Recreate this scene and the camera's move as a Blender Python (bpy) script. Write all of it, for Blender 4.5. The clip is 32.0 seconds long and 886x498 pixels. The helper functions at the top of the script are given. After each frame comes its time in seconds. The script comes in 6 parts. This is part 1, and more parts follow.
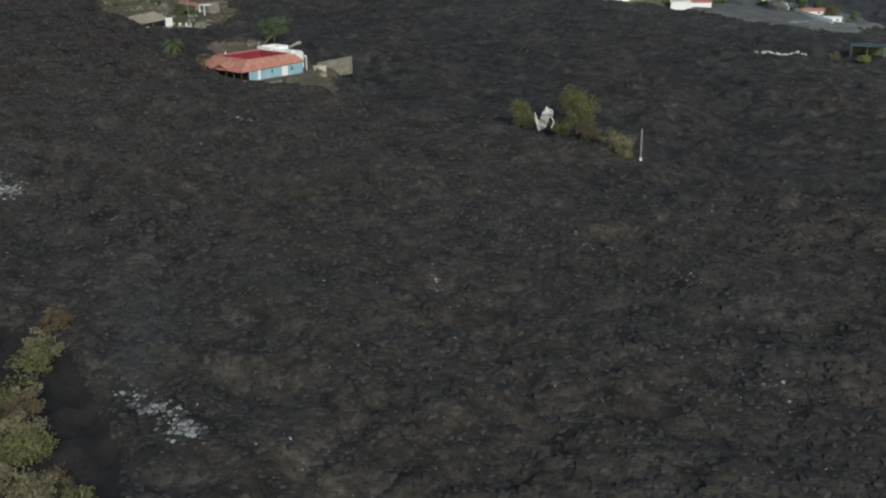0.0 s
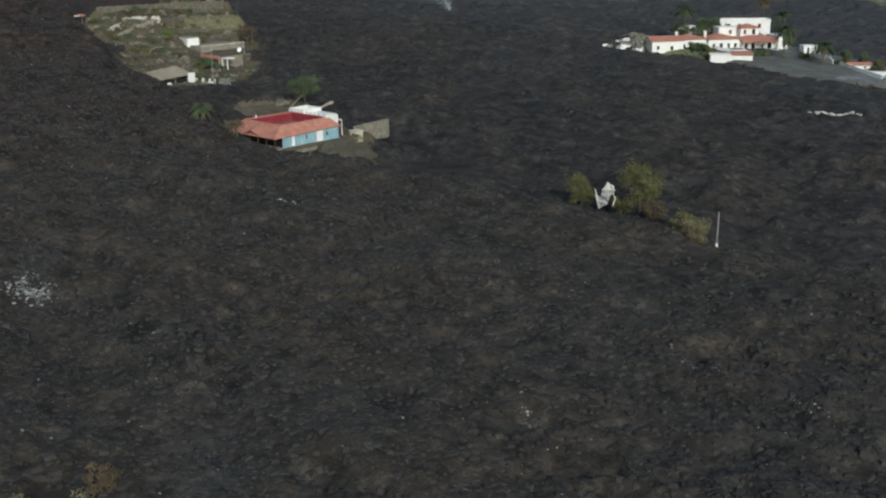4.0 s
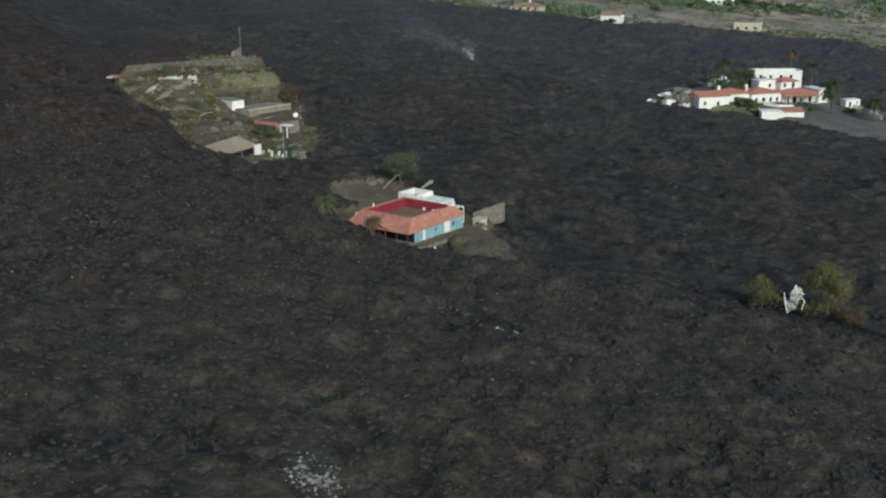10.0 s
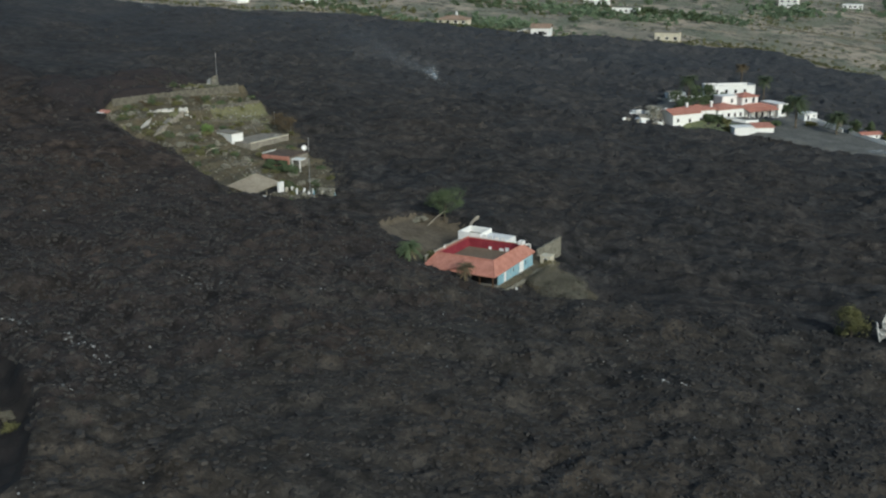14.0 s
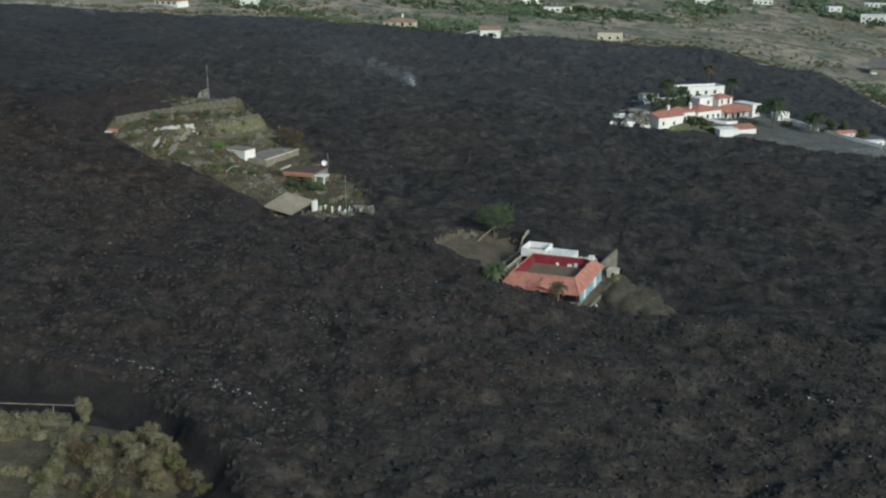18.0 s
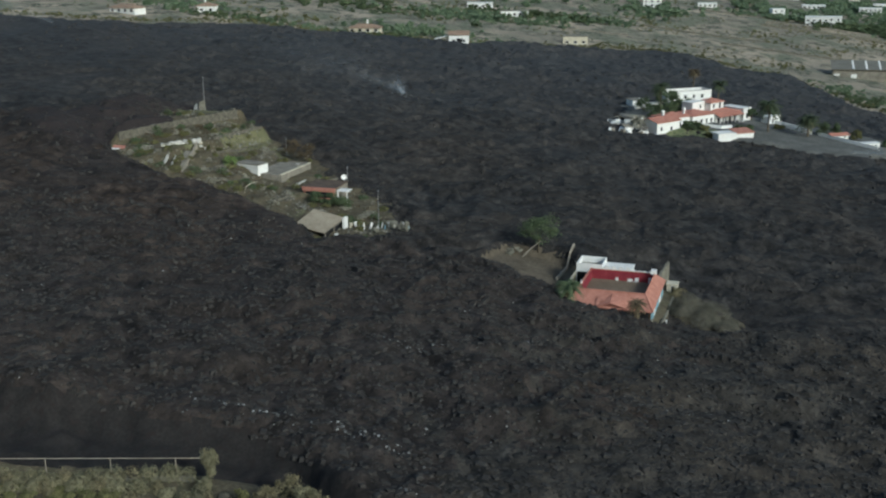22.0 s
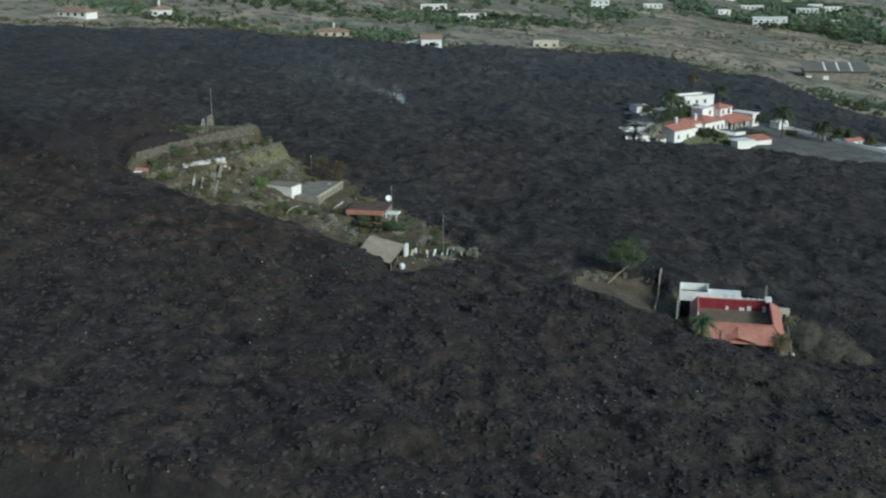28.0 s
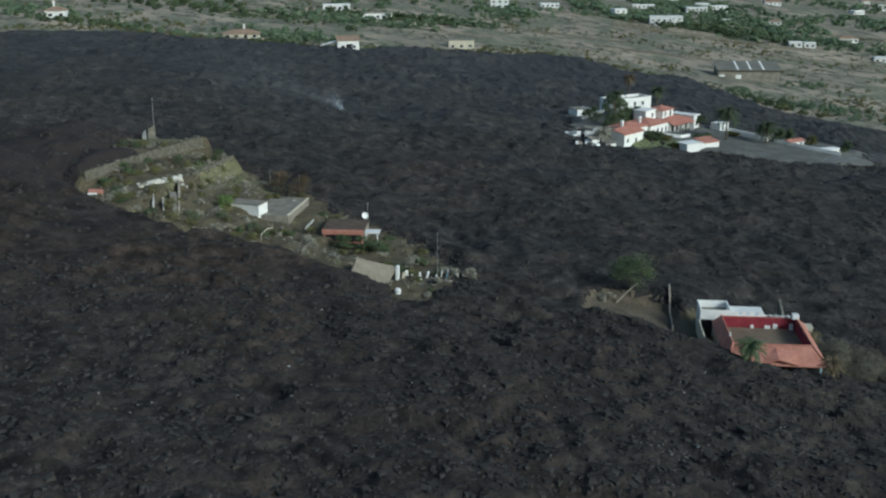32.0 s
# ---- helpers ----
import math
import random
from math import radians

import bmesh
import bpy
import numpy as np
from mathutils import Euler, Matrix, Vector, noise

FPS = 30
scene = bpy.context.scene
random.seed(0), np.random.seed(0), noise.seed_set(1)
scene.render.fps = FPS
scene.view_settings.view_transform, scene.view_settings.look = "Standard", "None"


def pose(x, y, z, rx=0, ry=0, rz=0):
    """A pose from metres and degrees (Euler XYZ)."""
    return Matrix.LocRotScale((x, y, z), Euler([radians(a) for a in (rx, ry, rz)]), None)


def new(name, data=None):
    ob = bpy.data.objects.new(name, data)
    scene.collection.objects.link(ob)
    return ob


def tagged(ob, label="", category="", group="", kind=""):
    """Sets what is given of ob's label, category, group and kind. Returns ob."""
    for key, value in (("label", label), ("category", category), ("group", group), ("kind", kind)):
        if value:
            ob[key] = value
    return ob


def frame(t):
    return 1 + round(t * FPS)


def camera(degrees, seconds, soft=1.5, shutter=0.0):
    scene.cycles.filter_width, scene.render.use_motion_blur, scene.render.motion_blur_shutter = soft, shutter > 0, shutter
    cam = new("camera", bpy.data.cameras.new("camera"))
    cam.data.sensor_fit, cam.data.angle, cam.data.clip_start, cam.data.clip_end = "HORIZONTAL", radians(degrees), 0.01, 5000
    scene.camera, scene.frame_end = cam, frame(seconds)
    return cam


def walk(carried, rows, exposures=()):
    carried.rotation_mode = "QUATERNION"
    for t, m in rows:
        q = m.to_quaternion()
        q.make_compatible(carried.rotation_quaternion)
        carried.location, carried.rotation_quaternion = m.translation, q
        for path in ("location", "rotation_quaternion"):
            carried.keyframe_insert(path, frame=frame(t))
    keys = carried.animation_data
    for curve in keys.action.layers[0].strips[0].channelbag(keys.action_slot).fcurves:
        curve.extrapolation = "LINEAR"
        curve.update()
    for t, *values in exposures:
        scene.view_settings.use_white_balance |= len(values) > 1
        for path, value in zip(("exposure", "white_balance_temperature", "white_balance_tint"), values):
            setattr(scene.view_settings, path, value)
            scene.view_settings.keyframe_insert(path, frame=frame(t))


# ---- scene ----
cam = camera(43.58, 32.0, soft=2.2)

# seconds, place in metres, heading (to the left of +y), tilt and lean in degrees
PATH = [
    (0, 178.75, -189.14, 33.84, 34.345, -17.681, -1.294),
    (0.5, 176.88, -187.71, 34.38, 34.342, -17.443, -1.296),
    (1, 174.85, -186.10, 35.18, 34.296, -17.253, -1.322),
    (1.5, 172.98, -184.70, 35.66, 34.269, -17.049, -1.262),
    (2, 170.85, -183.36, 36.27, 34.249, -16.953, -1.211),
    (2.5, 168.87, -182.20, 36.89, 34.265, -16.803, -1.226),
    (4.5, 157.17, -179.12, 39.72, 34.198, -16.015, -0.900),
    (5, 153.17, -178.83, 40.56, 34.197, -15.885, -0.807),
    (5.5, 149.46, -178.89, 41.60, 34.139, -15.801, -0.750),
    (6, 145.48, -178.99, 42.56, 33.970, -15.693, -0.765),
    (6.5, 141.43, -179.14, 43.62, 33.543, -15.683, -0.709),
    (7, 136.74, -179.60, 44.80, 32.854, -15.668, -0.643),
    (7.5, 132.95, -180.37, 45.92, 32.296, -15.668, -0.600),
    (8, 128.32, -181.40, 47.03, 31.632, -15.640, -0.589),
    (8.5, 123.77, -182.51, 48.06, 30.942, -15.634, -0.552),
    (9, 118.92, -184.10, 49.18, 30.104, -15.670, -0.522),
    (9.5, 114.15, -185.66, 50.33, 29.210, -15.715, -0.483),
    (10, 109.14, -187.54, 51.44, 28.284, -15.748, -0.440),
    (10.5, 103.90, -189.34, 52.39, 27.213, -15.754, -0.454),
    (11, 99.05, -191.17, 53.35, 26.163, -15.757, -0.496),
    (11.5, 93.98, -192.76, 54.20, 25.008, -15.782, -0.467),
    (12, 88.43, -194.51, 55.12, 23.755, -15.834, -0.475),
    (12.5, 83.47, -196.34, 56.14, 22.768, -15.865, -0.413),
    (13, 78.00, -198.17, 57.30, 21.820, -15.885, -0.445),
    (13.5, 72.67, -199.72, 58.27, 20.883, -15.898, -0.417),
    (14, 67.30, -201.17, 59.26, 19.958, -15.964, -0.441),
    (14.5, 62.33, -202.67, 60.17, 19.105, -16.026, -0.499),
    (15, 57.25, -204.19, 61.13, 18.206, -16.063, -0.534),
    (15.5, 52.60, -205.11, 61.99, 17.391, -16.131, -0.505),
    (17.5, 34.71, -207.54, 63.42, 14.076, -16.337, -0.505),
    (18, 30.31, -207.57, 63.47, 13.297, -16.357, -0.538),
    (18.5, 26.52, -207.62, 63.32, 12.857, -16.346, -0.596),
    (19, 22.44, -207.54, 63.35, 12.554, -16.359, -0.577),
    (19.5, 18.81, -207.01, 63.41, 12.196, -16.350, -0.593),
    (20, 15.11, -206.35, 63.46, 11.607, -16.300, -0.607),
    (20.5, 11.96, -205.60, 63.45, 10.938, -16.278, -0.662),
    (21, 8.54, -204.75, 63.51, 10.138, -16.273, -0.615),
    (21.5, 5.45, -203.97, 63.64, 9.418, -16.258, -0.584),
    (22, 2.22, -202.89, 63.63, 8.727, -16.209, -0.632),
    (22.5, -0.86, -201.74, 63.61, 8.133, -16.199, -0.622),
    (23, -4.04, -200.70, 63.68, 7.575, -16.218, -0.605),
    (23.5, -6.94, -199.52, 63.57, 7.064, -16.196, -0.642),
    (24, -10.06, -198.10, 63.56, 6.457, -16.211, -0.639),
    (24.5, -12.96, -196.70, 63.53, 5.906, -16.219, -0.623),
    (26.5, -24.74, -190.28, 63.44, 4.252, -16.209, -0.530),
    (27, -27.93, -188.72, 63.40, 4.119, -16.189, -0.540),
    (27.5, -30.95, -186.97, 63.28, 3.825, -16.199, -0.523),
    (28, -34.02, -185.20, 63.40, 3.384, -16.233, -0.454),
    (28.5, -36.91, -183.29, 63.47, 2.728, -16.217, -0.414),
    (29, -39.96, -181.10, 63.51, 1.873, -16.263, -0.376),
    (29.5, -42.75, -179.16, 63.32, 1.065, -16.261, -0.317),
    (30, -45.65, -177.11, 63.23, 0.129, -16.275, -0.270),
    (30.5, -48.45, -175.04, 63.12, -0.790, -16.306, -0.228),
    (31, -51.34, -172.80, 63.11, -1.743, -16.325, -0.217),
    (31.5, -54.12, -170.88, 63.07, -2.662, -16.347, -0.112),
    (32, -57.25, -169.09, 63.14, -3.604, -16.340, -0.075),
]
walk(cam, [(t, pose(x, y, z, 90 + tilt, 0, head) @ pose(0, 0, 0, 0, 0, lean)) for t, x, y, z, head, tilt, lean in PATH],
     [(0, -0.22, 5950, 3), (12, -0.22, 5900, 0.5), (22, -0.22, 5700, -2), (32, -0.22, 5510, -4)])

# ---- light ----
world = bpy.data.worlds.new("overcast_evening")
scene.world = world
world.use_nodes = True
SUN_AZ, SUN_EL = radians(132), radians(27)
wn = world.node_tree.nodes
sky = wn.new("ShaderNodeTexSky")
sky.sky_type, sky.sun_disc = "NISHITA", False
sky.sun_elevation, sky.sun_rotation = SUN_EL, SUN_AZ
sky.dust_density, sky.air_density = 2.5, 1.2
world.node_tree.links.new(sky.outputs[0], wn["Background"].inputs[0])
wn["Background"].inputs[1].default_value = 0.10
sun_data = bpy.data.lights.new("sun", "SUN")
sun_data.energy, sun_data.angle, sun_data.color = 2.5, radians(14), (1.0, 0.975, 0.93)
sun = new("sun", sun_data)
sun_from = Vector((math.sin(SUN_AZ) * math.cos(SUN_EL), math.cos(SUN_AZ) * math.cos(SUN_EL), math.sin(SUN_EL)))
sun.rotation_mode = "QUATERNION"
sun.rotation_quaternion = sun_from.to_track_quat("Z", "Y")


# ---- materials ----
def material(name, low, high, size=1.0, rough=0.85, bump=0.3, fine=8.0, metal=0.0, per_object=0.0, stain=None, streak=1.0):
    """A surface whose colour drifts between low and high at two scales, with relief; size is the large scale in metres."""
    m = bpy.data.materials.new(name)
    m.use_nodes = True
    nt, nodes, link = m.node_tree, m.node_tree.nodes, m.node_tree.links.new
    bsdf = nodes["Principled BSDF"]
    geo = nodes.new("ShaderNodeNewGeometry")
    big, small = nodes.new("ShaderNodeTexNoise"), nodes.new("ShaderNodeTexNoise")
    big.inputs["Scale"].default_value, big.inputs["Detail"].default_value = 1.0 / size, 5
    small.inputs["Scale"].default_value, small.inputs["Detail"].default_value = fine / size, 4
    place = nodes.new("ShaderNodeMapping")
    place.inputs["Scale"].default_value = (streak, 1, 1)
    link(geo.outputs["Position"], place.inputs["Vector"])
    for n in (big, small):
        link(place.outputs[0], n.inputs["Vector"])
    mix = nodes.new("ShaderNodeMath")
    mix.operation = "MULTIPLY_ADD"
    mix.inputs[1].default_value, mix.inputs[2].default_value = 0.5, 0.0
    link(small.outputs[0], mix.inputs[0])
    add = nodes.new("ShaderNodeMath")
    add.operation = "MULTIPLY_ADD"
    add.inputs[1].default_value = 0.5
    link(big.outputs[0], add.inputs[0])
    link(mix.outputs[0], add.inputs[2])
    ramp = nodes.new("ShaderNodeValToRGB")
    ramp.color_ramp.elements[0].position, ramp.color_ramp.elements[1].position = 0.36, 0.64
    ramp.color_ramp.elements[0].color, ramp.color_ramp.elements[1].color = (*low, 1), (*high, 1)
    value = add.outputs[0]
    if per_object:
        info, more = nodes.new("ShaderNodeObjectInfo"), nodes.new("ShaderNodeMath")
        more.operation = "MULTIPLY_ADD"
        more.inputs[1].default_value = per_object
        link(info.outputs["Random"], more.inputs[0])
        link(value, more.inputs[2])
        value = more.outputs[0]
    link(value, ramp.inputs[0])
    colour = ramp.outputs[0]
    if stain:
        third, edge, blend = nodes.new("ShaderNodeTexNoise"), nodes.new("ShaderNodeValToRGB"), nodes.new("ShaderNodeMix")
        third.inputs["Scale"].default_value, third.inputs["Detail"].default_value = 2.3 / size, 6
        link(place.outputs[0], third.inputs["Vector"])
        edge.color_ramp.elements[0].position, edge.color_ramp.elements[1].position = 0.52, 0.68
        link(third.outputs[0], edge.inputs[0])
        blend.data_type = "RGBA"
        link(edge.outputs[0], blend.inputs[0])
        link(colour, blend.inputs[6])
        blend.inputs[7].default_value = (*stain, 1)
        colour = blend.outputs[2]
    link(colour, bsdf.inputs["Base Color"])
    bsdf.inputs["Roughness"].default_value, bsdf.inputs["Metallic"].default_value = rough, metal
    bsdf.inputs["Specular IOR Level"].default_value = 0.25
    if bump:
        b = nodes.new("ShaderNodeBump")
        b.inputs["Strength"].default_value, b.inputs["Distance"].default_value = bump, 0.05 * size
        link(small.outputs[0], b.inputs["Height"])
        link(b.outputs[0], bsdf.inputs["Normal"])
    return m


def lava_material(name, tone, lift, haze=0.0):
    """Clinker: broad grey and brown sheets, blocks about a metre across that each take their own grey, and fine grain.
    Last argument: how much bluish distance haze is painted into the colour far up the valley."""
    m = bpy.data.materials.new(name)
    m.use_nodes = True
    nodes, link = m.node_tree.nodes, m.node_tree.links.new
    bsdf, geo = nodes["Principled BSDF"], nodes.new("ShaderNodeNewGeometry")

    def grain(scale, detail, rough=0.5):
        n = nodes.new("ShaderNodeTexNoise")
        n.inputs["Scale"].default_value, n.inputs["Detail"].default_value, n.inputs["Roughness"].default_value = scale, detail, rough
        link(geo.outputs["Position"], n.inputs["Vector"])
        return n

    warp, place = nodes.new("ShaderNodeVectorMath"), nodes.new("ShaderNodeVectorMath")
    warp.operation, place.operation = "SCALE", "ADD"
    warp.inputs["Scale"].default_value = 1.6
    link(grain(0.55, 3).outputs["Color"], warp.inputs[0])
    link(warp.outputs[0], place.inputs[0])
    link(geo.outputs["Position"], place.inputs[1])

    def blocks(scale):
        v = nodes.new("ShaderNodeTexVoronoi")
        v.inputs["Scale"].default_value = scale
        link(place.outputs[0], v.inputs["Vector"])
        return v

    def ramp(value, p0, c0, p1, c1):
        r = nodes.new("ShaderNodeValToRGB")
        r.color_ramp.elements[0].position, r.color_ramp.elements[1].position = p0, p1
        r.color_ramp.elements[0].color, r.color_ramp.elements[1].color = (*c0, 1), (*c1, 1)
        link(value, r.inputs[0])
        return r.outputs[0]

    def shade(c):
        return tuple(v * t * lift for v, t in zip(c, tone))

    def even(v):
        return (v, v, v)

    def blend(kind, fac, one, two):
        x = nodes.new("ShaderNodeMix")
        x.data_type, x.blend_type = "RGBA", kind
        if isinstance(fac, float):
            x.inputs[0].default_value = fac
        else:
            link(fac, x.inputs[0])
        link(one, x.inputs[6])
        link(two, x.inputs[7])
        return x.outputs[2]

    large, small = blocks(0.8), blocks(2.3)
    fine = grain(3.0, 5, 0.65).outputs[0]
    grey = ramp(grain(0.30, 6, 0.62).outputs[0], 0.37, shade((0.020, 0.0202, 0.0205)), 0.65, shade((0.066, 0.065, 0.063)))
    brown = ramp(grain(0.38, 6, 0.62).outputs[0], 0.37, shade((0.025, 0.0227, 0.0205)), 0.65, shade((0.084, 0.077, 0.069)))
    sheet = blend("MIX", ramp(grain(0.030, 4).outputs[0], 0.42, even(0), 0.62, even(1)), grey, brown)
    rust = blend("MIX", ramp(grain(0.11, 5, 0.6).outputs[0], 0.66, even(0), 0.80, even(0.55)), sheet, ramp(fine, 0.3, shade((0.045, 0.033, 0.026)), 0.7, shade((0.082, 0.062, 0.050))))
    tint = blend("MULTIPLY", 1.0, rust, ramp(large.outputs["Color"], 0.15, even(0.80), 0.9, even(1.26)))
    tint = blend("MULTIPLY", 1.0, tint, ramp(small.outputs["Color"], 0.15, even(0.84), 0.9, even(1.20)))
    tint = blend("MULTIPLY", 1.0, tint, ramp(fine, 0.30, even(0.84), 0.68, even(1.13)))
    tint = blend("MULTIPLY", 1.0, tint, ramp(grain(0.12, 5, 0.6).outputs[0], 0.36, even(0.80), 0.66, even(1.24)))
    # Distance haze painted in: far lava drifts to a paler blue.
    if haze:
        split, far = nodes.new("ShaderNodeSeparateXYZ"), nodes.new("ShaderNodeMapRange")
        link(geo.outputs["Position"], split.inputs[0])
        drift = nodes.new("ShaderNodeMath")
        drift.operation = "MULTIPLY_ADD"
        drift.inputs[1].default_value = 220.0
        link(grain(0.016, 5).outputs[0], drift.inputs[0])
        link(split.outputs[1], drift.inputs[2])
        far.inputs[1].default_value, far.inputs[2].default_value, far.inputs[4].default_value = 175.0, 385.0, haze
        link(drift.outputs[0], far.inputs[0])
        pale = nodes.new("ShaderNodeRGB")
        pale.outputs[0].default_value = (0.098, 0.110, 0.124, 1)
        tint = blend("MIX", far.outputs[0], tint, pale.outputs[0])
    link(tint, bsdf.inputs["Base Color"])
    bsdf.inputs["Roughness"].default_value, bsdf.inputs["Specular IOR Level"].default_value = 0.92, 0.2
    last = None
    for value, strength, deep in ((large.outputs["Distance"], 0.5, -0.40), (small.outputs["Distance"], 0.45, -0.18), (fine, 0.4, 0.14)):
        b = nodes.new("ShaderNodeBump")
        b.inputs["Strength"].default_value, b.inputs["Distance"].default_value = strength, abs(deep)
        b.invert = deep < 0
        link(value, b.inputs["Height"])
        if last is not None:
            link(last, b.inputs["Normal"])
        last = b.outputs[0]
    link(last, bsdf.inputs["Normal"])
    return m


def field_material(name):
    """Dry terraced fields: brown and tan patches stretched to suit the camera's low view, dotted with low grey-green
    scrub.
    """
    m = bpy.data.materials.new(name)
    m.use_nodes = True
    nodes, link = m.node_tree.nodes, m.node_tree.links.new
    bsdf, geo = nodes["Principled BSDF"], nodes.new("ShaderNodeNewGeometry")
    along = nodes.new("ShaderNodeMapping")
    along.inputs["Rotation"].default_value, along.inputs["Scale"].default_value = (0, 0, 0.12), (1.0, 0.62, 1)
    link(geo.outputs["Position"], along.inputs["Vector"])

    def grain(scale, detail, rough=0.6):
        n = nodes.new("ShaderNodeTexNoise")
        n.inputs["Scale"].default_value, n.inputs["Detail"].default_value, n.inputs["Roughness"].default_value = scale, detail, rough
        link(along.outputs[0], n.inputs["Vector"])
        return n.outputs[0]

    def blend(value, p0, p1, one, two):
        r, x = nodes.new("ShaderNodeMapRange"), nodes.new("ShaderNodeMix")
        r.inputs[1].default_value, r.inputs[2].default_value = p0, p1
        link(value, r.inputs[0])
        x.data_type = "RGBA"
        link(r.outputs[0], x.inputs[0])
        for slot, c in ((6, one), (7, two)):
            if isinstance(c, tuple):
                x.inputs[slot].default_value = (*c, 1)
            else:
                link(c, x.inputs[slot])
        return x.outputs[2]

    soil = blend(grain(0.022, 4), 0.40, 0.62, (0.230, 0.205, 0.160), (0.47, 0.390, 0.295))
    scrub = blend(grain(0.040, 5), 0.48, 0.57, soil, (0.150, 0.165, 0.112))
    dark = blend(grain(0.12, 6, 0.7), 0.50, 0.57, scrub, (0.075, 0.083, 0.060))
    link(blend(grain(0.45, 5, 0.7), 0.42, 0.75, dark, (0.30, 0.265, 0.205)), bsdf.inputs["Base Color"])
    bsdf.inputs["Roughness"].default_value, bsdf.inputs["Specular IOR Level"].default_value = 0.95, 0.2
    b = nodes.new("ShaderNodeBump")
    b.inputs["Strength"].default_value, b.inputs["Distance"].default_value = 0.7, 0.8
    link(grain(0.3, 5), b.inputs["Height"])
    link(b.outputs[0], bsdf.inputs["Normal"])
    return m


LAVA = lava_material("lava_clinker", (1.09, 1.0, 0.90), 0.80)
LAVA_WEST = lava_material("brown_clinker", (1.19, 1.0, 0.92), 0.66)
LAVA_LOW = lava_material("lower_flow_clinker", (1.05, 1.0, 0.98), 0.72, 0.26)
# Darker, finer lava for the flow's front above the garden and the corner slope.
DARKFRONT = material("dark_front_lava", (0.015, 0.0138, 0.0135), (0.033, 0.0295, 0.028), 2.2, 0.95, 0.5, 6.0, stain=(0.024, 0.019, 0.018))
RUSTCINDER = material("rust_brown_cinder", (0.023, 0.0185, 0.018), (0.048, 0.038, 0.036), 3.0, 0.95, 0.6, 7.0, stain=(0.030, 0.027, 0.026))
PLASTER = material("crumbling_plaster", (0.36, 0.35, 0.32), (0.68, 0.66, 0.61), 0.9, 0.9, 0.4, 5.0)
FIELD = field_material("dry_field")
YARD = material("brown_yard_soil", (0.085, 0.070, 0.050), (0.165, 0.135, 0.098), 4.0, 0.95, 0.4, 6.0)
GRASS = material("yellow_green_grass", (0.105, 0.105, 0.055), (0.205, 0.195, 0.105), 3.0, 0.95, 0.5, 7.0)
BROWNLEAF = material("scorched_brown_leaves", (0.075, 0.058, 0.036), (0.15, 0.115, 0.07), 1.0, 0.9, 0.2, 6.0)
LAWN = material("dry_lawn", (0.085, 0.105, 0.05), (0.20, 0.21, 0.11), 4.0, 0.95, 0.4, 6.0)
FARLEAF = material("far_green_leaves", (0.105, 0.150, 0.090), (0.205, 0.265, 0.160), 6.0, 0.85, 0.2, 6.0)
BROWNTILE = material("brown_tile", (0.25, 0.165, 0.115), (0.40, 0.29, 0.21), 1.5, 0.85, 0.3, 6.0)
DARKTILE = material("dark_brown_tile", (0.085, 0.062, 0.047), (0.165, 0.120, 0.090), 1.5, 0.85, 0.3, 6.0)
SOIL = material("plot_soil", (0.056, 0.047, 0.032), (0.152, 0.127, 0.082), 3.2, 0.95, 0.6, 7.0, stain=(0.082, 0.078, 0.046))
ASH = material("ash_ground", (0.085, 0.086, 0.080), (0.17, 0.168, 0.155), 5.0, 0.95, 0.4, 6.0)
WHITE = material("white_render", (0.76, 0.75, 0.72), (0.90, 0.89, 0.86), 1.5, 0.8, 0.1, 6.0)
CREAM = material("cream_render", (0.50, 0.46, 0.36), (0.66, 0.61, 0.48), 1.5, 0.85, 0.1, 6.0)
BLUE = material("blue_render", (0.20, 0.36, 0.44), (0.33, 0.50, 0.56), 1.6, 0.8, 0.1, 5.0, stain=(0.42, 0.52, 0.53))
TILE = material("terracotta_tile", (0.37, 0.155, 0.112), (0.55, 0.265, 0.200), 1.2, 0.8, 0.4, 6.0)
RED = material("dark_red_render", (0.20, 0.022, 0.036), (0.30, 0.05, 0.062), 1.5, 0.8, 0.1, 6.0)
DARKSTONE = material("dark_terrace_stone", (0.075, 0.069, 0.055), (0.195, 0.178, 0.142), 0.9, 0.95, 0.8, 5.0)
STONE = material("dry_stone", (0.115, 0.108, 0.085), (0.29, 0.27, 0.215), 1.0, 0.95, 0.7, 5.0)
CONCRETE = material("weathered_concrete", (0.17, 0.155, 0.125), (0.33, 0.30, 0.25), 2.0, 0.9, 0.25, 6.0)
COURT = material("court_ash", (0.150, 0.118, 0.082), (0.250, 0.190, 0.135), 3.0, 0.95, 0.4, 6.0)
# Near-black for panes and doors; also painted-in shade of porch, passage, veranda, shed.
DARK = material("dark_glass_and_shade", (0.012, 0.012, 0.013), (0.03, 0.03, 0.032), 1.0, 0.4, 0.0)
WOOD = material("weathered_timber", (0.22, 0.19, 0.15), (0.42, 0.38, 0.31), 0.8, 0.85, 0.3, 8.0)
BROWNWOOD = material("dark_timber", (0.05, 0.028, 0.016), (0.12, 0.07, 0.04), 0.8, 0.8, 0.3, 8.0)
LEAF = material("green_leaves", (0.055, 0.078, 0.038), (0.13, 0.165, 0.085), 1.2, 0.8, 0.2, 6.0)
PALELEAF = material("pale_creeper_leaves", (0.125, 0.117, 0.068), (0.270, 0.250, 0.155), 1.6, 0.85, 0.2, 5.0)
DRYLEAF = material("dry_leaves", (0.118, 0.103, 0.058), (0.255, 0.222, 0.132), 1.0, 0.85, 0.2, 6.0)
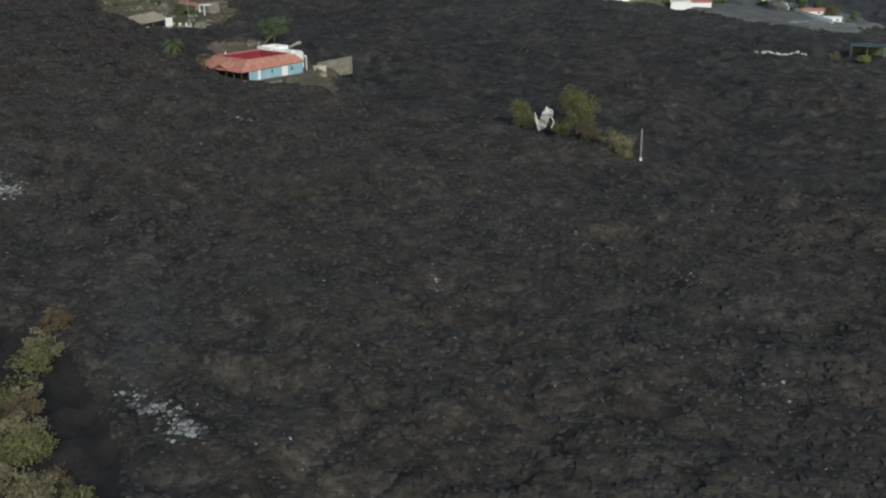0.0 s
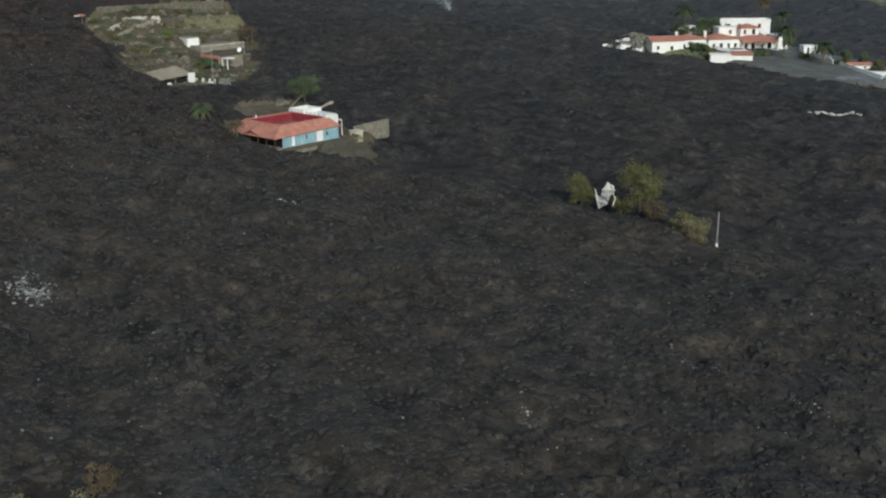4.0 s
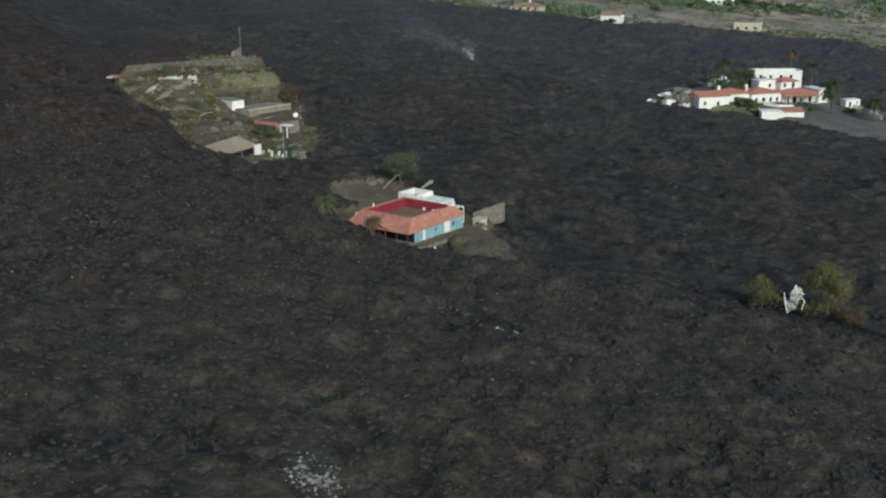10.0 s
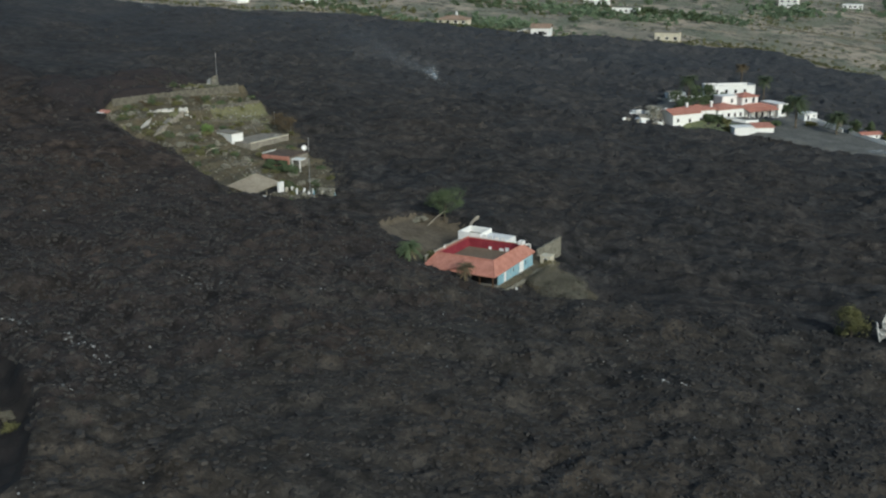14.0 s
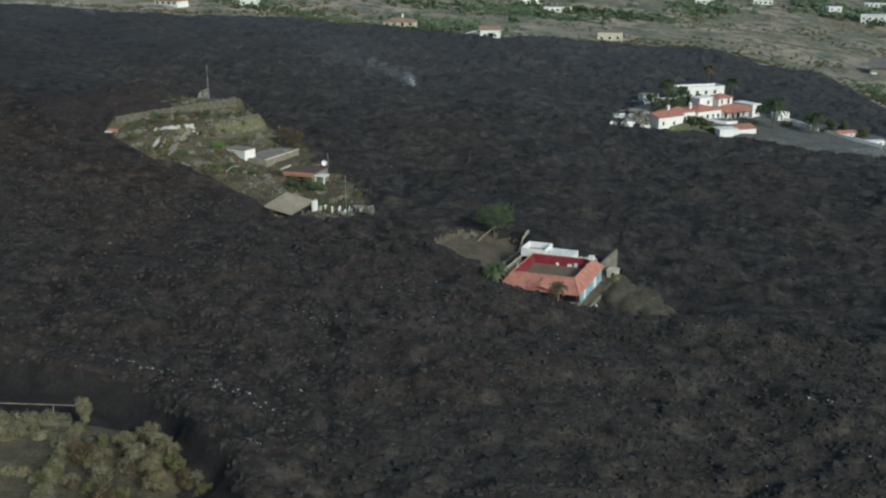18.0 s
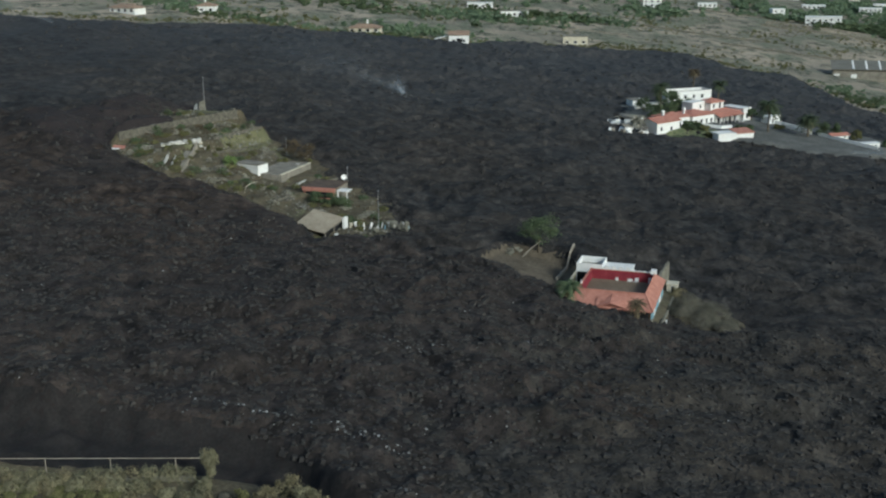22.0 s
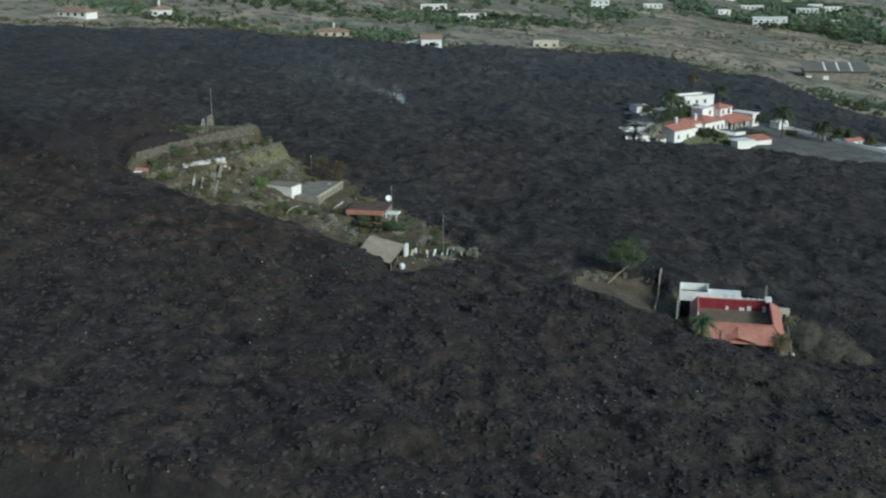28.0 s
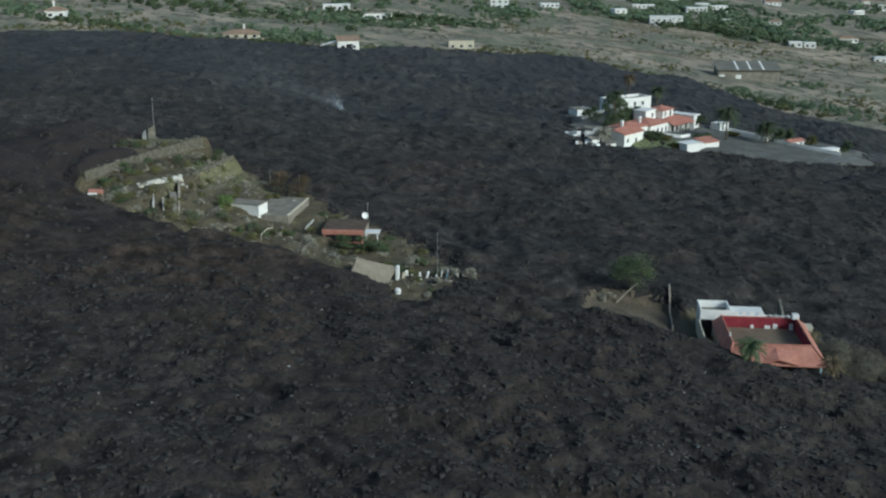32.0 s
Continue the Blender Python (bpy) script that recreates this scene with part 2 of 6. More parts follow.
OLIVE = material("olive_leaves", (0.085, 0.088, 0.035), (0.19, 0.18, 0.080), 1.2, 0.85, 0.2, 6.0)
GREYLEAF = material("grey_twigs", (0.22, 0.21, 0.165), (0.38, 0.36, 0.29), 1.0, 0.9, 0.2, 6.0)
TWIG = material("grey_brown_twigs", (0.105, 0.098, 0.075), (0.205, 0.190, 0.148), 1.0, 0.9, 0.2, 6.0)
PALMLEAF = material("dark_palm_fronds", (0.035, 0.050, 0.028), (0.085, 0.105, 0.055), 1.2, 0.8, 0.2, 6.0)
TANSHEET = material("tan_roof_sheet", (0.27, 0.225, 0.165), (0.42, 0.36, 0.27), 2.5, 0.85, 0.15, 5.0)
BARK = material("bark", (0.07, 0.055, 0.04), (0.17, 0.14, 0.10), 0.6, 0.95, 0.5, 6.0)
PALE = material("sulphur_crust", (0.22, 0.22, 0.21), (0.46, 0.46, 0.44), 0.8, 0.9, 0.4, 6.0)
DARKSHEET = material("dark_green_sheet", (0.045, 0.065, 0.065), (0.09, 0.115, 0.115), 2.0, 0.6, 0.1, 6.0)
LIME = material("lime_leaves", (0.11, 0.17, 0.05), (0.22, 0.30, 0.10), 1.2, 0.85, 0.2, 6.0)
METAL = material("galvanised_metal", (0.28, 0.29, 0.30), (0.5, 0.5, 0.5), 0.6, 0.45, 0.05, 6.0, metal=0.7)


# ---- mesh helpers ----
def box(bm, x0, x1, y0, y1, z0, z1, m=None):
    v = [bm.verts.new((x, y, z)) for z in (z0, z1) for x, y in ((x0, y0), (x1, y0), (x1, y1), (x0, y1))]
    for f in ((3, 2, 1, 0), (4, 5, 6, 7), (0, 1, 5, 4), (1, 2, 6, 5), (2, 3, 7, 6), (3, 0, 4, 7)):
        bm.faces.new([v[i] for i in f])
    if m is not None:
        for q in v:
            q.co = m @ q.co
    return bm


def solid(bm, low, high):
    """A solid between two polygons of as many corners (low from above counter-clockwise)."""
    a, b = [bm.verts.new(p) for p in low], [bm.verts.new(p) for p in high]
    n = len(a)
    bm.faces.new(a[::-1])
    bm.faces.new(b)
    for i in range(n):
        bm.faces.new((a[i], a[(i + 1) % n], b[(i + 1) % n], b[i]))
    return bm


def slab(bm, corners, thick):
    """A sloping slab: its upper corners, counter-clockwise, and its thickness downwards."""
    return solid(bm, [(x, y, z - thick) for x, y, z in corners], corners)


def tube(bm, points, radii, sides=7, cap=True):
    rings, prev = [], None
    for i, p in enumerate(points):
        p = Vector(p)
        way = (Vector(points[min(i + 1, len(points) - 1)]) - Vector(points[max(i - 1, 0)])).normalized()
        side = way.cross(Vector((0.31, 0.12, 1) if abs(way.z) < 0.9 else (1, 0.2, 0))).normalized()
        up = side.cross(way)
        rings.append([bm.verts.new(p + radii[i] * (math.cos(a) * side + math.sin(a) * up)) for a in (2 * math.pi * k / sides for k in range(sides))])
    for a, b in zip(rings, rings[1:]):
        for k in range(sides):
            bm.faces.new((a[k], a[(k + 1) % sides], b[(k + 1) % sides], b[k]))
    if cap:
        bm.faces.new(rings[0][::-1])
        bm.faces.new(rings[-1])
    return bm


def part(name, bm, mat, parent=None, label="", smooth=False):
    """Links a bmesh as one mesh object under a thing or a part."""
    me = bpy.data.meshes.new(name)
    bmesh.ops.recalc_face_normals(bm, faces=bm.faces)
    bm.to_mesh(me)
    bm.free()
    me.materials.append(mat)
    if smooth:
        me.shade_smooth()
    ob = new(name, me)
    if parent is not None:
        ob.parent = parent
    if label:
        ob["label"] = label
    return ob


def raw_mesh(name, verts, faces, mats, index=None, smooth=False):
    """A mesh object from numpy arrays of places and of equal-sized faces."""
    me = bpy.data.meshes.new(name)
    n, k = faces.shape
    me.vertices.add(len(verts))
    me.vertices.foreach_set("co", np.ascontiguousarray(verts, np.float32).ravel())
    me.loops.add(n * k)
    me.loops.foreach_set("vertex_index", np.ascontiguousarray(faces, np.int32).ravel())
    me.polygons.add(n)
    me.polygons.foreach_set("loop_start", np.arange(0, n * k, k, dtype=np.int32))
    for m in mats:
        me.materials.append(m)
    if index is not None:
        me.polygons.foreach_set("material_index", np.ascontiguousarray(index, np.int32))
    me.polygons.foreach_set("use_smooth", np.full(n, smooth))
    me.update(calc_edges=True)
    return new(name, me)


def thing(name, x, y, z, turn, label, category, group=""):
    ob = new(name)
    ob.matrix_basis = pose(x, y, z, 0, 0, turn)
    ob.empty_display_size = 0.5
    return tagged(ob, label, category, group)


# ---- ground ----
def hashed(i, j, seed):
    h = (i * 374761393 + j * 668265263 + seed * 974634777) & 0xFFFFFFFF
    h = ((h ^ (h >> 13)) * 1274126177) & 0xFFFFFFFF
    return ((h ^ (h >> 16)) & 0xFFFF) / 32767.5 - 1.0


def lumps(x, y, size, seed):
    """Smooth noise from -1 to 1 with lumps of that size."""
    u, v = x / size, y / size
    i, j = np.floor(u).astype(np.int64), np.floor(v).astype(np.int64)
    a, b = u - i, v - j
    a, b = a * a * a * (a * (6 * a - 15) + 10), b * b * b * (b * (6 * b - 15) + 10)
    low = hashed(i, j, seed) * (1 - a) + hashed(i + 1, j, seed) * a
    high = hashed(i, j + 1, seed) * (1 - a) + hashed(i + 1, j + 1, seed) * a
    return low * (1 - b) + high * b


def mound(x, y, cx, cy, rx, ry, turn=0.0):
    c, s = math.cos(radians(turn)), math.sin(radians(turn))
    u, v = ((x - cx) * c + (y - cy) * s) / rx, ((y - cy) * c - (x - cx) * s) / ry
    return np.exp(-(u * u + v * v))


def inside(x, y, cx, cy, rx, ry, turn, soft, power=2.6, ragged=0.12):
    """1 within a rounded plot, 0 outside, with a ragged rim."""
    c, s = math.cos(radians(turn)), math.sin(radians(turn))
    u, v = ((x - cx) * c + (y - cy) * s) / rx, ((y - cy) * c - (x - cx) * s) / ry
    r = (np.abs(u) ** power + np.abs(v) ** power) ** (1 / power)
    r = r + ragged * lumps(x, y, 7.0, 41) + 0.35 * ragged * lumps(x, y, 3.6, 42)
    q = np.clip((1 + soft - r) / (2 * soft), 0, 1)
    return q * q * (3 - 2 * q)


def slope(x, y):
    """The old hillside: it falls to the +x side and climbs slowly away."""
    return 4.2 - 0.108 * x + 0.016 * np.maximum(y, 0)


def step(u):
    return 0.5 + 0.5 * np.tanh(u)


def crest(x):
    """The line along which the thick near flow drops to the lower flow behind it."""
    left = 15 - 0.62 * (x + 80)
    left = left * (x < -55) + (-6.5 + 2.5 * step((-25 - x) / 6) - 5 * mound(x, 0 * x, -50, 0, 10, 1)) * (x >= -55)
    dip = -20 * step((x + 10) / 7) + 11 * step((x - 42) / 18)
    return left + dip + 2.2 * lumps(x, 0 * x, 11, 14) + 1.2 * lumps(x, 0 * x, 4, 15)


def front_line(x):
    """Where the near flow breaks off above the garden."""
    return -90.0 - 0.022 * np.maximum(x + 46, 0) ** 2 + 0 * x


def dark_strip(x, y):
    """The bare darker slope between the corner thicket and the flow's crusted brow."""
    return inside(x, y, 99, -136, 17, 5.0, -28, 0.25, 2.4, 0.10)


def lava_top(x, y):
    z = slope(x, y) - 1.4
    z = z - 2.0 * step((y + 50) / 9) * step((x + 2) / 8) * step((120 - x) / 15)
    back = step((y - crest(x) - 2.5) / 3.2)
    deep = 4.8 - 0.008 * np.maximum(y, 0) - 1.9 * step((x + 2) / 8) * step((120 - x) / 15) + 0 * x
    z = z - back * deep
    z = z - 3.6 * mound(x, y, -44, 52, 24, 30) - 4.0 * mound(x, y, 24, 3, 14, 16) - 1.2 * mound(x, y, 74, 4, 40, 18, -6) + 9.0 * mound(x, y, -122, 62, 15, 27)
    z = z + 1.5 * mound(x, y, 33, -23, 10, 7, -20)
    front = front_line(x) - y + 1.2 * lumps(x, y, 8, 17)
    z = z + (1.5 * np.exp(-np.maximum(-front, 0) / 14) * step(-front / 1.2) - 3.0 * step(front / 1.8)) * step((-13 - x + 3.5 * lumps(x, y, 6, 40)) / 5) * step((x + 105) / 5)
    z = z - 1.3 * dark_strip(x, y)
    z = z + 0.8 * lumps(x, y, 38, 1) + 0.6 * lumps(x, y, 17, 2)
    wx, wy = x + 2.0 * lumps(x, y, 9, 3), y + 2.0 * lumps(x, y, 9, 4)
    ridge = 1 - np.abs(lumps(wx, wy, 6.5, 5))
    lobe = np.abs(lumps(0.55 * wx + 0.3 * wy, wy - 0.25 * wx, 12.0, 32))
    ax, ay = 0.81 * wx - 0.59 * wy, 0.59 * wx + 0.81 * wy
    bx, by = 0.52 * x + 0.85 * y + 0.5 * lumps(x, y, 3, 26), 0.52 * y - 0.85 * x + 0.5 * lumps(x, y, 3, 27)
    rough = 0.55 + 0.6 * step(2.2 * lumps(x, y, 15, 28) + lumps(x, y, 7, 29))
    rough = rough * step((y + 174) / 4) * step((x + 158) / 5) * step((188 - x) / 5) * step((345 - y) / 8)
    z = z + 0.6 * ridge * ridge + 1.5 * (lobe - 0.3) + rough * (0.66 * lumps(ax, ay, 3.3, 6) + 0.46 * np.abs(lumps(bx, by, 2.0, 7)) + 0.14 * lumps(ax, ay, 1.3, 8))
    return z


def lava_edge(x):
    """How far away the lava ends against the old fields."""
    far = np.interp(x, (-600, -260, -220, -190, -165, -140, -110, -85, -60, -35, -10, 18, 44, 60, 80, 91, 98, 112, 150, 230, 600),
                    (150, 226, 240, 264, 284, 292, 300, 300, 306, 321, 334, 349, 346, 329, 317, 291, 249, 238, 212, 165, 90))
    return far + 3.5 * lumps(x, 0 * x, 23, 9) + 2.5 * lumps(x, 0 * x, 8, 10)


def zones(x, y):
    """Weights of the places that the lava spared: fields, house plot, terraces, villa plot, near garden, near corner."""
    field = np.clip((y - lava_edge(x)) / 5 + 0.5, 0, 1)
    house = np.maximum(inside(x, y, 3, -3, 13.5, 15, -12, 0.08), inside(x, y, -13, 9, 8, 8.5, -15, 0.12))
    house = np.maximum(house, inside(x, y, 20, -7, 7, 5.5, -25, 0.2))
    terrace = np.maximum(inside(x, y, -76.5, 43.5, 43.5, 18.5, 134, 0.2, 2.6, 0.10), inside(x, y, -103.3, 45, 11.5, 16, 15, 0.12))
    terrace = np.maximum(terrace, inside(x, y, -92, 34, 8, 8, 30, 0.2))
    terrace = np.maximum(terrace, inside(x, y, -94.5, 66, 9.5, 13.5, -18, 0.10, 4, 0.04))
    terrace = np.maximum(terrace, inside(x, y, -101, 64, 13.5, 13, -10, 0.04, 6, 0.02))
    villa = inside(x, y, 52, 173, 46, 20, -18, 0.09, 3.2, 0.10)
    garden = inside(x, y, -61, -128, 40, 28, 6, 0.05, 4.5, 0.03)
    corner = inside(x, y, 88, -160, 22, 26, 25, 0.10)
    return field, house, terrace, villa, garden, corner


def top_line(y):
    return -103.6 + 0.50 * (y - 61) + 0.003 * (y - 61) ** 2


def mid_line(y):
    return -95.7 + 0.29 * (y - 50)


def terrace_height(x, y):
    """Small steps up to the long curved walls, then two tall ones."""
    base = 7.2 - 0.17 * np.maximum(x + 80, 0) + 0.33 * np.clip(-80 - x, 0, 16) + 0.02 * (y - 48) + 0.5 * lumps(x, y, 11, 22) + 0.25 * lumps(x, y, 4, 24)
    k = np.floor(base / 1.2)
    f = np.clip((base / 1.2 - k - 0.7) / 0.3, 0, 1)
    z = 1.2 * (k + 0.3 * np.minimum((base / 1.2 - k) / 0.7, 1) + 0.7 * f * f * (3 - 2 * f))
    z = z + 1.9 * step((mid_line(y) - x) / 0.5) + 0.12 * lumps(x, y, 2.5, 23)
    m = step((mid_line(y) - x) / 0.4) * step((y - 50) / 2)
    z = z * (1 - m) + (14.0 - 0.03 * (y - 50) + 0.15 * np.clip(mid_line(y) - x, 0, 13) + 0.2 * lumps(x, y, 5, 30)) * m
    z = z + 1.3 * step((-104.5 - x) / 3) * step((56 - y) / 6) * step((y - 36) / 4)
    t = step((top_line(y) - x) / 0.4) * step((y - 40) / 1.5)
    z = z + 2.6 * step((top_line(y) - 2.6 - x) / 1.2) * step((61 - y) / 4)
    return z * (1 - t) + (17.4 + 0.02 * np.minimum(y - 55, 8) + 0.15 * lumps(x, y, 5, 31) + 2.2 * step((top_line(y) - 2.6 - x) / 1.2) * step((61 - y) / 4)) * t


def ground_height(x, y):
    x, y = np.asarray(x, float), np.asarray(y, float)
    field, house, terrace, villa, garden, corner = zones(x, y)
    z = lava_top(x, y)
    low = slope(x, y) - 4.2 + 0.02 * np.maximum(y - 420, 0) + 0.8 * lumps(x, y, 60, 11) + 0.25 * lumps(x, y, 9, 12)
    z = z * (1 - field) + low * field
    yard = -3.3 - 0.20 * np.minimum(x + 6, 0) - 0.34 * np.clip(x - 13, 0, 8) + 0.08 * lumps(x, y, 3, 13)
    z = z * (1 - house) + yard * house
    z = z * (1 - terrace) + terrace_height(x, y) * terrace
    z = z * (1 - villa) + (0.5 - 0.088 * (x - 17) + 0.035 * (y - 155) + 2.4 * step(((y - x - 135) * 0.707 - 15.5) / 1.2) * step((x - 20) / 3)) * villa
    z = z * (1 - garden) + (6.1 + 0.06 * (y + 105) + 0.15 * lumps(x, y, 4, 16)) * garden
    z = z * (1 - corner) + (slope(x, y) - 2.6) * corner
    return z


def ground_at(x, y):
    return float(ground_height(np.array([x]), np.array([y]))[0])


def spaced(lines):
    """Places along an axis: (start, end, step) stretches, then growing steps."""
    out = [np.arange(a, b, s) for a, b, s in lines]
    return np.concatenate(out)


def stretch(start, step, grow, end):
    out, p = [], start
    while abs(p) < abs(end):
        out.append(p)
        p += step
        step *= grow
    return np.array(out)


gx = np.concatenate([stretch(-150, -0.8, 1.035, -2600)[::-1], spaced([(-149.5, 180, 0.6)]), stretch(180, 0.8, 1.05, 2600)])
gy = np.concatenate([stretch(-165, -1.2, 1.06, -1200)[::-1], spaced([(-164.5, 20, 0.6), (20, 130, 0.75), (130, 190, 0.55), (190, 330, 1.3)]), stretch(330, 1.6, 1.035, 4200)])
GX, GY = np.meshgrid(gx, gy)
GZ = ground_height(GX, GY)
nx, ny = len(gx), len(gy)
corner = (np.arange(ny - 1)[:, None] * nx + np.arange(nx - 1)).ravel()
quads = np.stack([corner, corner + 1, corner + nx + 1, corner + nx], 1)
mx, my = (gx[:-1] + gx[1:]) / 2, (gy[:-1] + gy[1:]) / 2
MX, MY = np.meshgrid(mx, my)
zf, zh, zt, zv, zg, zc = zones(MX, MY)
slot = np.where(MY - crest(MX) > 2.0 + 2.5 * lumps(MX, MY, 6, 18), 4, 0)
west = -5 + 22 * lumps(MX, MY, 30, 37) + 12 * lumps(MX, MY, 9, 38) + 14 * lumps(MX, MY, 2.2, 39) - MX
slot[(west > 0) & (slot == 0)] = 10
ragged = 0.5 + 0.3 * lumps(MX, MY, 1.7, 25)
slot[zf > ragged], slot[zh > 0.45], slot[zt > ragged], slot[zv > ragged], slot[zg > 0.5], slot[zc > 0.5] = 1, 2, 2, 3, 2, 2
rough = 0.35 * lumps(MX, MY, 2.3, 19) + 0.25 * lumps(MX, MY, 1.1, 20)
slot[(mound(MX, MY, -122, 62, 15, 27) > 0.22 + 0.08 * lumps(MX, MY, 5, 33)) & (zt < 0.4)] = 9
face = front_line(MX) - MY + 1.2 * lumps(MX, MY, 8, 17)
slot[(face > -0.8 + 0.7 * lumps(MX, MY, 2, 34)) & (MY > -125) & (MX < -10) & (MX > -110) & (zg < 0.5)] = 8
slot[(MX < top_line(MY) - 1.2 - 7.0 * step((MY - 62) / 2) + 0.8 * lumps(MX, MY, 2, 35)) & (MX > -130) & (MY > 36) & (MY < 95)] = 9
slot[(dark_strip(MX, MY) > 0.4) & (zc < 0.5)] = 8
slot[(zt > 0.5) & (inside(MX, MY, -90.5, 68, 4, 10, -18, 0.2) > 0.5)] = 6
slot[(zt > 0.5) & (inside(MX, MY, -104, 78, 8, 5, 0, 0.2) > 0.5)] = 6
slot[(zt > 0.5) & (rough + 0.5 * lumps(MX, MY, 9, 21) > 0.5)] = 6
slot[(zh > 0.4) & (inside(MX, MY, -13, 9, 9, 9.5, -15, 0.1) > 0.5)] = 7
slot[inside(MX, MY, 28, 157.5, 10, 5.5, 28, 0.1, 2.2, 0.25) > 0.5] = 5
ground = raw_mesh("ground", np.stack([GX, GY, GZ], -1).reshape(-1, 3), quads, [LAVA, FIELD, SOIL, ASH, LAVA_LOW, LAWN, GRASS, YARD, DARKFRONT, RUSTCINDER, LAVA_WEST], slot.ravel(), smooth=True)
tagged(ground, "dark grey-brown rough lava flow over a hillside with dry fields", "ground", kind="structure")


# ---- plants ----
def laid(face, rng):
    """The long and the short way of leaves that turn their faces along the given directions."""
    t = np.cross(face, rng.normal(size=face.shape))
    t /= np.linalg.norm(t, axis=1)[:, None]
    b = np.cross(face, t)
    b /= np.linalg.norm(b, axis=1)[:, None]
    return t, b


def leaves(count, radius, height, leaf, seed, clumps=9, hollow=0.35):
    """Many small folded leaves gathered in uneven clumps round the origin; returns places and faces."""
    rng = np.random.default_rng(seed)
    a, h = rng.uniform(0, 2 * np.pi, clumps), rng.uniform(-0.6, 1.0, clumps)
    d = rng.uniform(0.25, 0.85, clumps) * np.sqrt(np.maximum(0.15, 1 - h * h * 0.7))
    mid = np.stack([np.cos(a) * d * radius, np.sin(a) * d * radius, h * height * 0.5], 1)
    size = rng.uniform(0.28, 0.55, clumps)
    pick = rng.integers(0, clumps, count)
    way = rng.normal(size=(count, 3))
    way /= np.linalg.norm(way, axis=1)[:, None]
    out = rng.uniform(hollow, 1.0, count) ** 0.6
    spot = mid[pick] + way * (out * size[pick])[:, None] * np.array([radius, radius, height * 0.55])
    t, b = laid(way + 0.55 * rng.normal(size=(count, 3)), rng)
    s = leaf * rng.uniform(0.5, 1.4, (count, 1))
    v = np.stack([spot - t * s, spot + b * s * 0.45, spot + t * s, spot - b * s * 0.45], 1).reshape(-1, 3)
    return v, np.arange(count * 4).reshape(-1, 4)


def dome(count, radius, height, leaf, seed):
    """A low soft mound of small leaves and twigs with an uneven skin."""
    rng = np.random.default_rng(seed)
    way = rng.normal(size=(count, 3))
    way /= np.linalg.norm(way, axis=1)[:, None]
    way[:, 2] = np.abs(way[:, 2])
    lobe = rng.normal(size=(9, 3))
    lobe /= np.linalg.norm(lobe, axis=1)[:, None]
    lobe[:, 2] = np.abs(lobe[:, 2])
    swell = 0.72 + 0.34 * np.max(np.clip(way @ lobe.T, 0, 1) ** 5, axis=1) * rng.uniform(0.7, 1.15, count)
    spot = way * (swell * rng.uniform(0.78, 1.05, count))[:, None] * np.array([radius, radius, height])
    t, b = laid(way + 0.45 * rng.normal(size=(count, 3)), rng)
    s = leaf * rng.uniform(0.5, 1.5, (count, 1))
    v = np.stack([spot - t * s, spot + b * s * 0.5, spot + t * s, spot - b * s * 0.5], 1).reshape(-1, 3)
    return v, np.arange(count * 4).reshape(-1, 4)


def crown_mesh(name, count, radius, height, leaf, seed, mat, soft=False, **more):
    v, f = dome(count, radius, height, leaf, seed) if soft else leaves(count, radius, height, leaf, seed, **more)
    ob = raw_mesh(name, v, f, [mat])
    return ob


def tree(name, x, y, height, radius, label, mat=LEAF, seed=1, leaf=0.22, count=2600, group="", trunk=0.16, sink=0.15, lean=0.0, low=False):
    z = ground_at(x, y) - sink
    t = thing(name, x, y, z, seed * 37 % 360, label, "tree", group)
    rng = random.Random(seed)
    fork = height * 0.34
    bm = tube(bmesh.new(), [(0, 0, 0), (0.06 + lean * 0.3, 0.02, fork * 0.5), (lean * 0.6, 0.05, fork)], [trunk * 1.35, trunk, trunk * 0.85], 8)
    part("trunk", bm, BARK, t)
    for k in range(6):
        a = k * 1.05 + rng.uniform(-0.3, 0.3)
        reach, up = radius * rng.uniform(0.45, 0.8), height * rng.uniform(0.28, 0.5)
        start = (lean * 0.6, 0.05, fork * rng.uniform(0.8, 1.0))
        mid = (start[0] + math.cos(a) * reach * 0.45, start[1] + math.sin(a) * reach * 0.45, fork + up * 0.6)
        end = (start[0] + math.cos(a) * reach, start[1] + math.sin(a) * reach, fork + up)
        part("limb", tube(bmesh.new(), [start, mid, end], [trunk * 0.55, trunk * 0.35, trunk * 0.12], 6), BARK, t)
    c = crown_mesh("crown", count, radius, height * (0.95 if low else 0.66), leaf, seed, mat, clumps=22, hollow=0.05)
    c.parent = t
    c.location = (lean * 0.6, 0, height * (0.5 if low else 0.64))
    return t


def bush(name, x, y, radius, height, label, mat=OLIVE, seed=1, leaf=0.16, count=1500, group="", z=None, soft=False):
    z = ground_at(x, y) if z is None else z
    t = thing(name, x, y, z - 0.1, seed * 53 % 360, label, "bush", group)
    rng = random.Random(seed)
    for k in range(5):
        a, r = k * 1.3 + rng.uniform(-0.3, 0.3), radius * rng.uniform(0.3, 0.7)
        part("stem", tube(bmesh.new(), [(0, 0, 0), (math.cos(a) * r * 0.5, math.sin(a) * r * 0.5, height * 0.35), (math.cos(a) * r, math.sin(a) * r, height * 0.75)], [0.07, 0.05, 0.02], 5), BARK, t)
    c = crown_mesh("foliage", count, radius, height, leaf, seed, mat, soft, clumps=16, hollow=0.1)
    c.parent = t
    c.location = (0, 0, 0 if soft else height * 0.48)
    return t


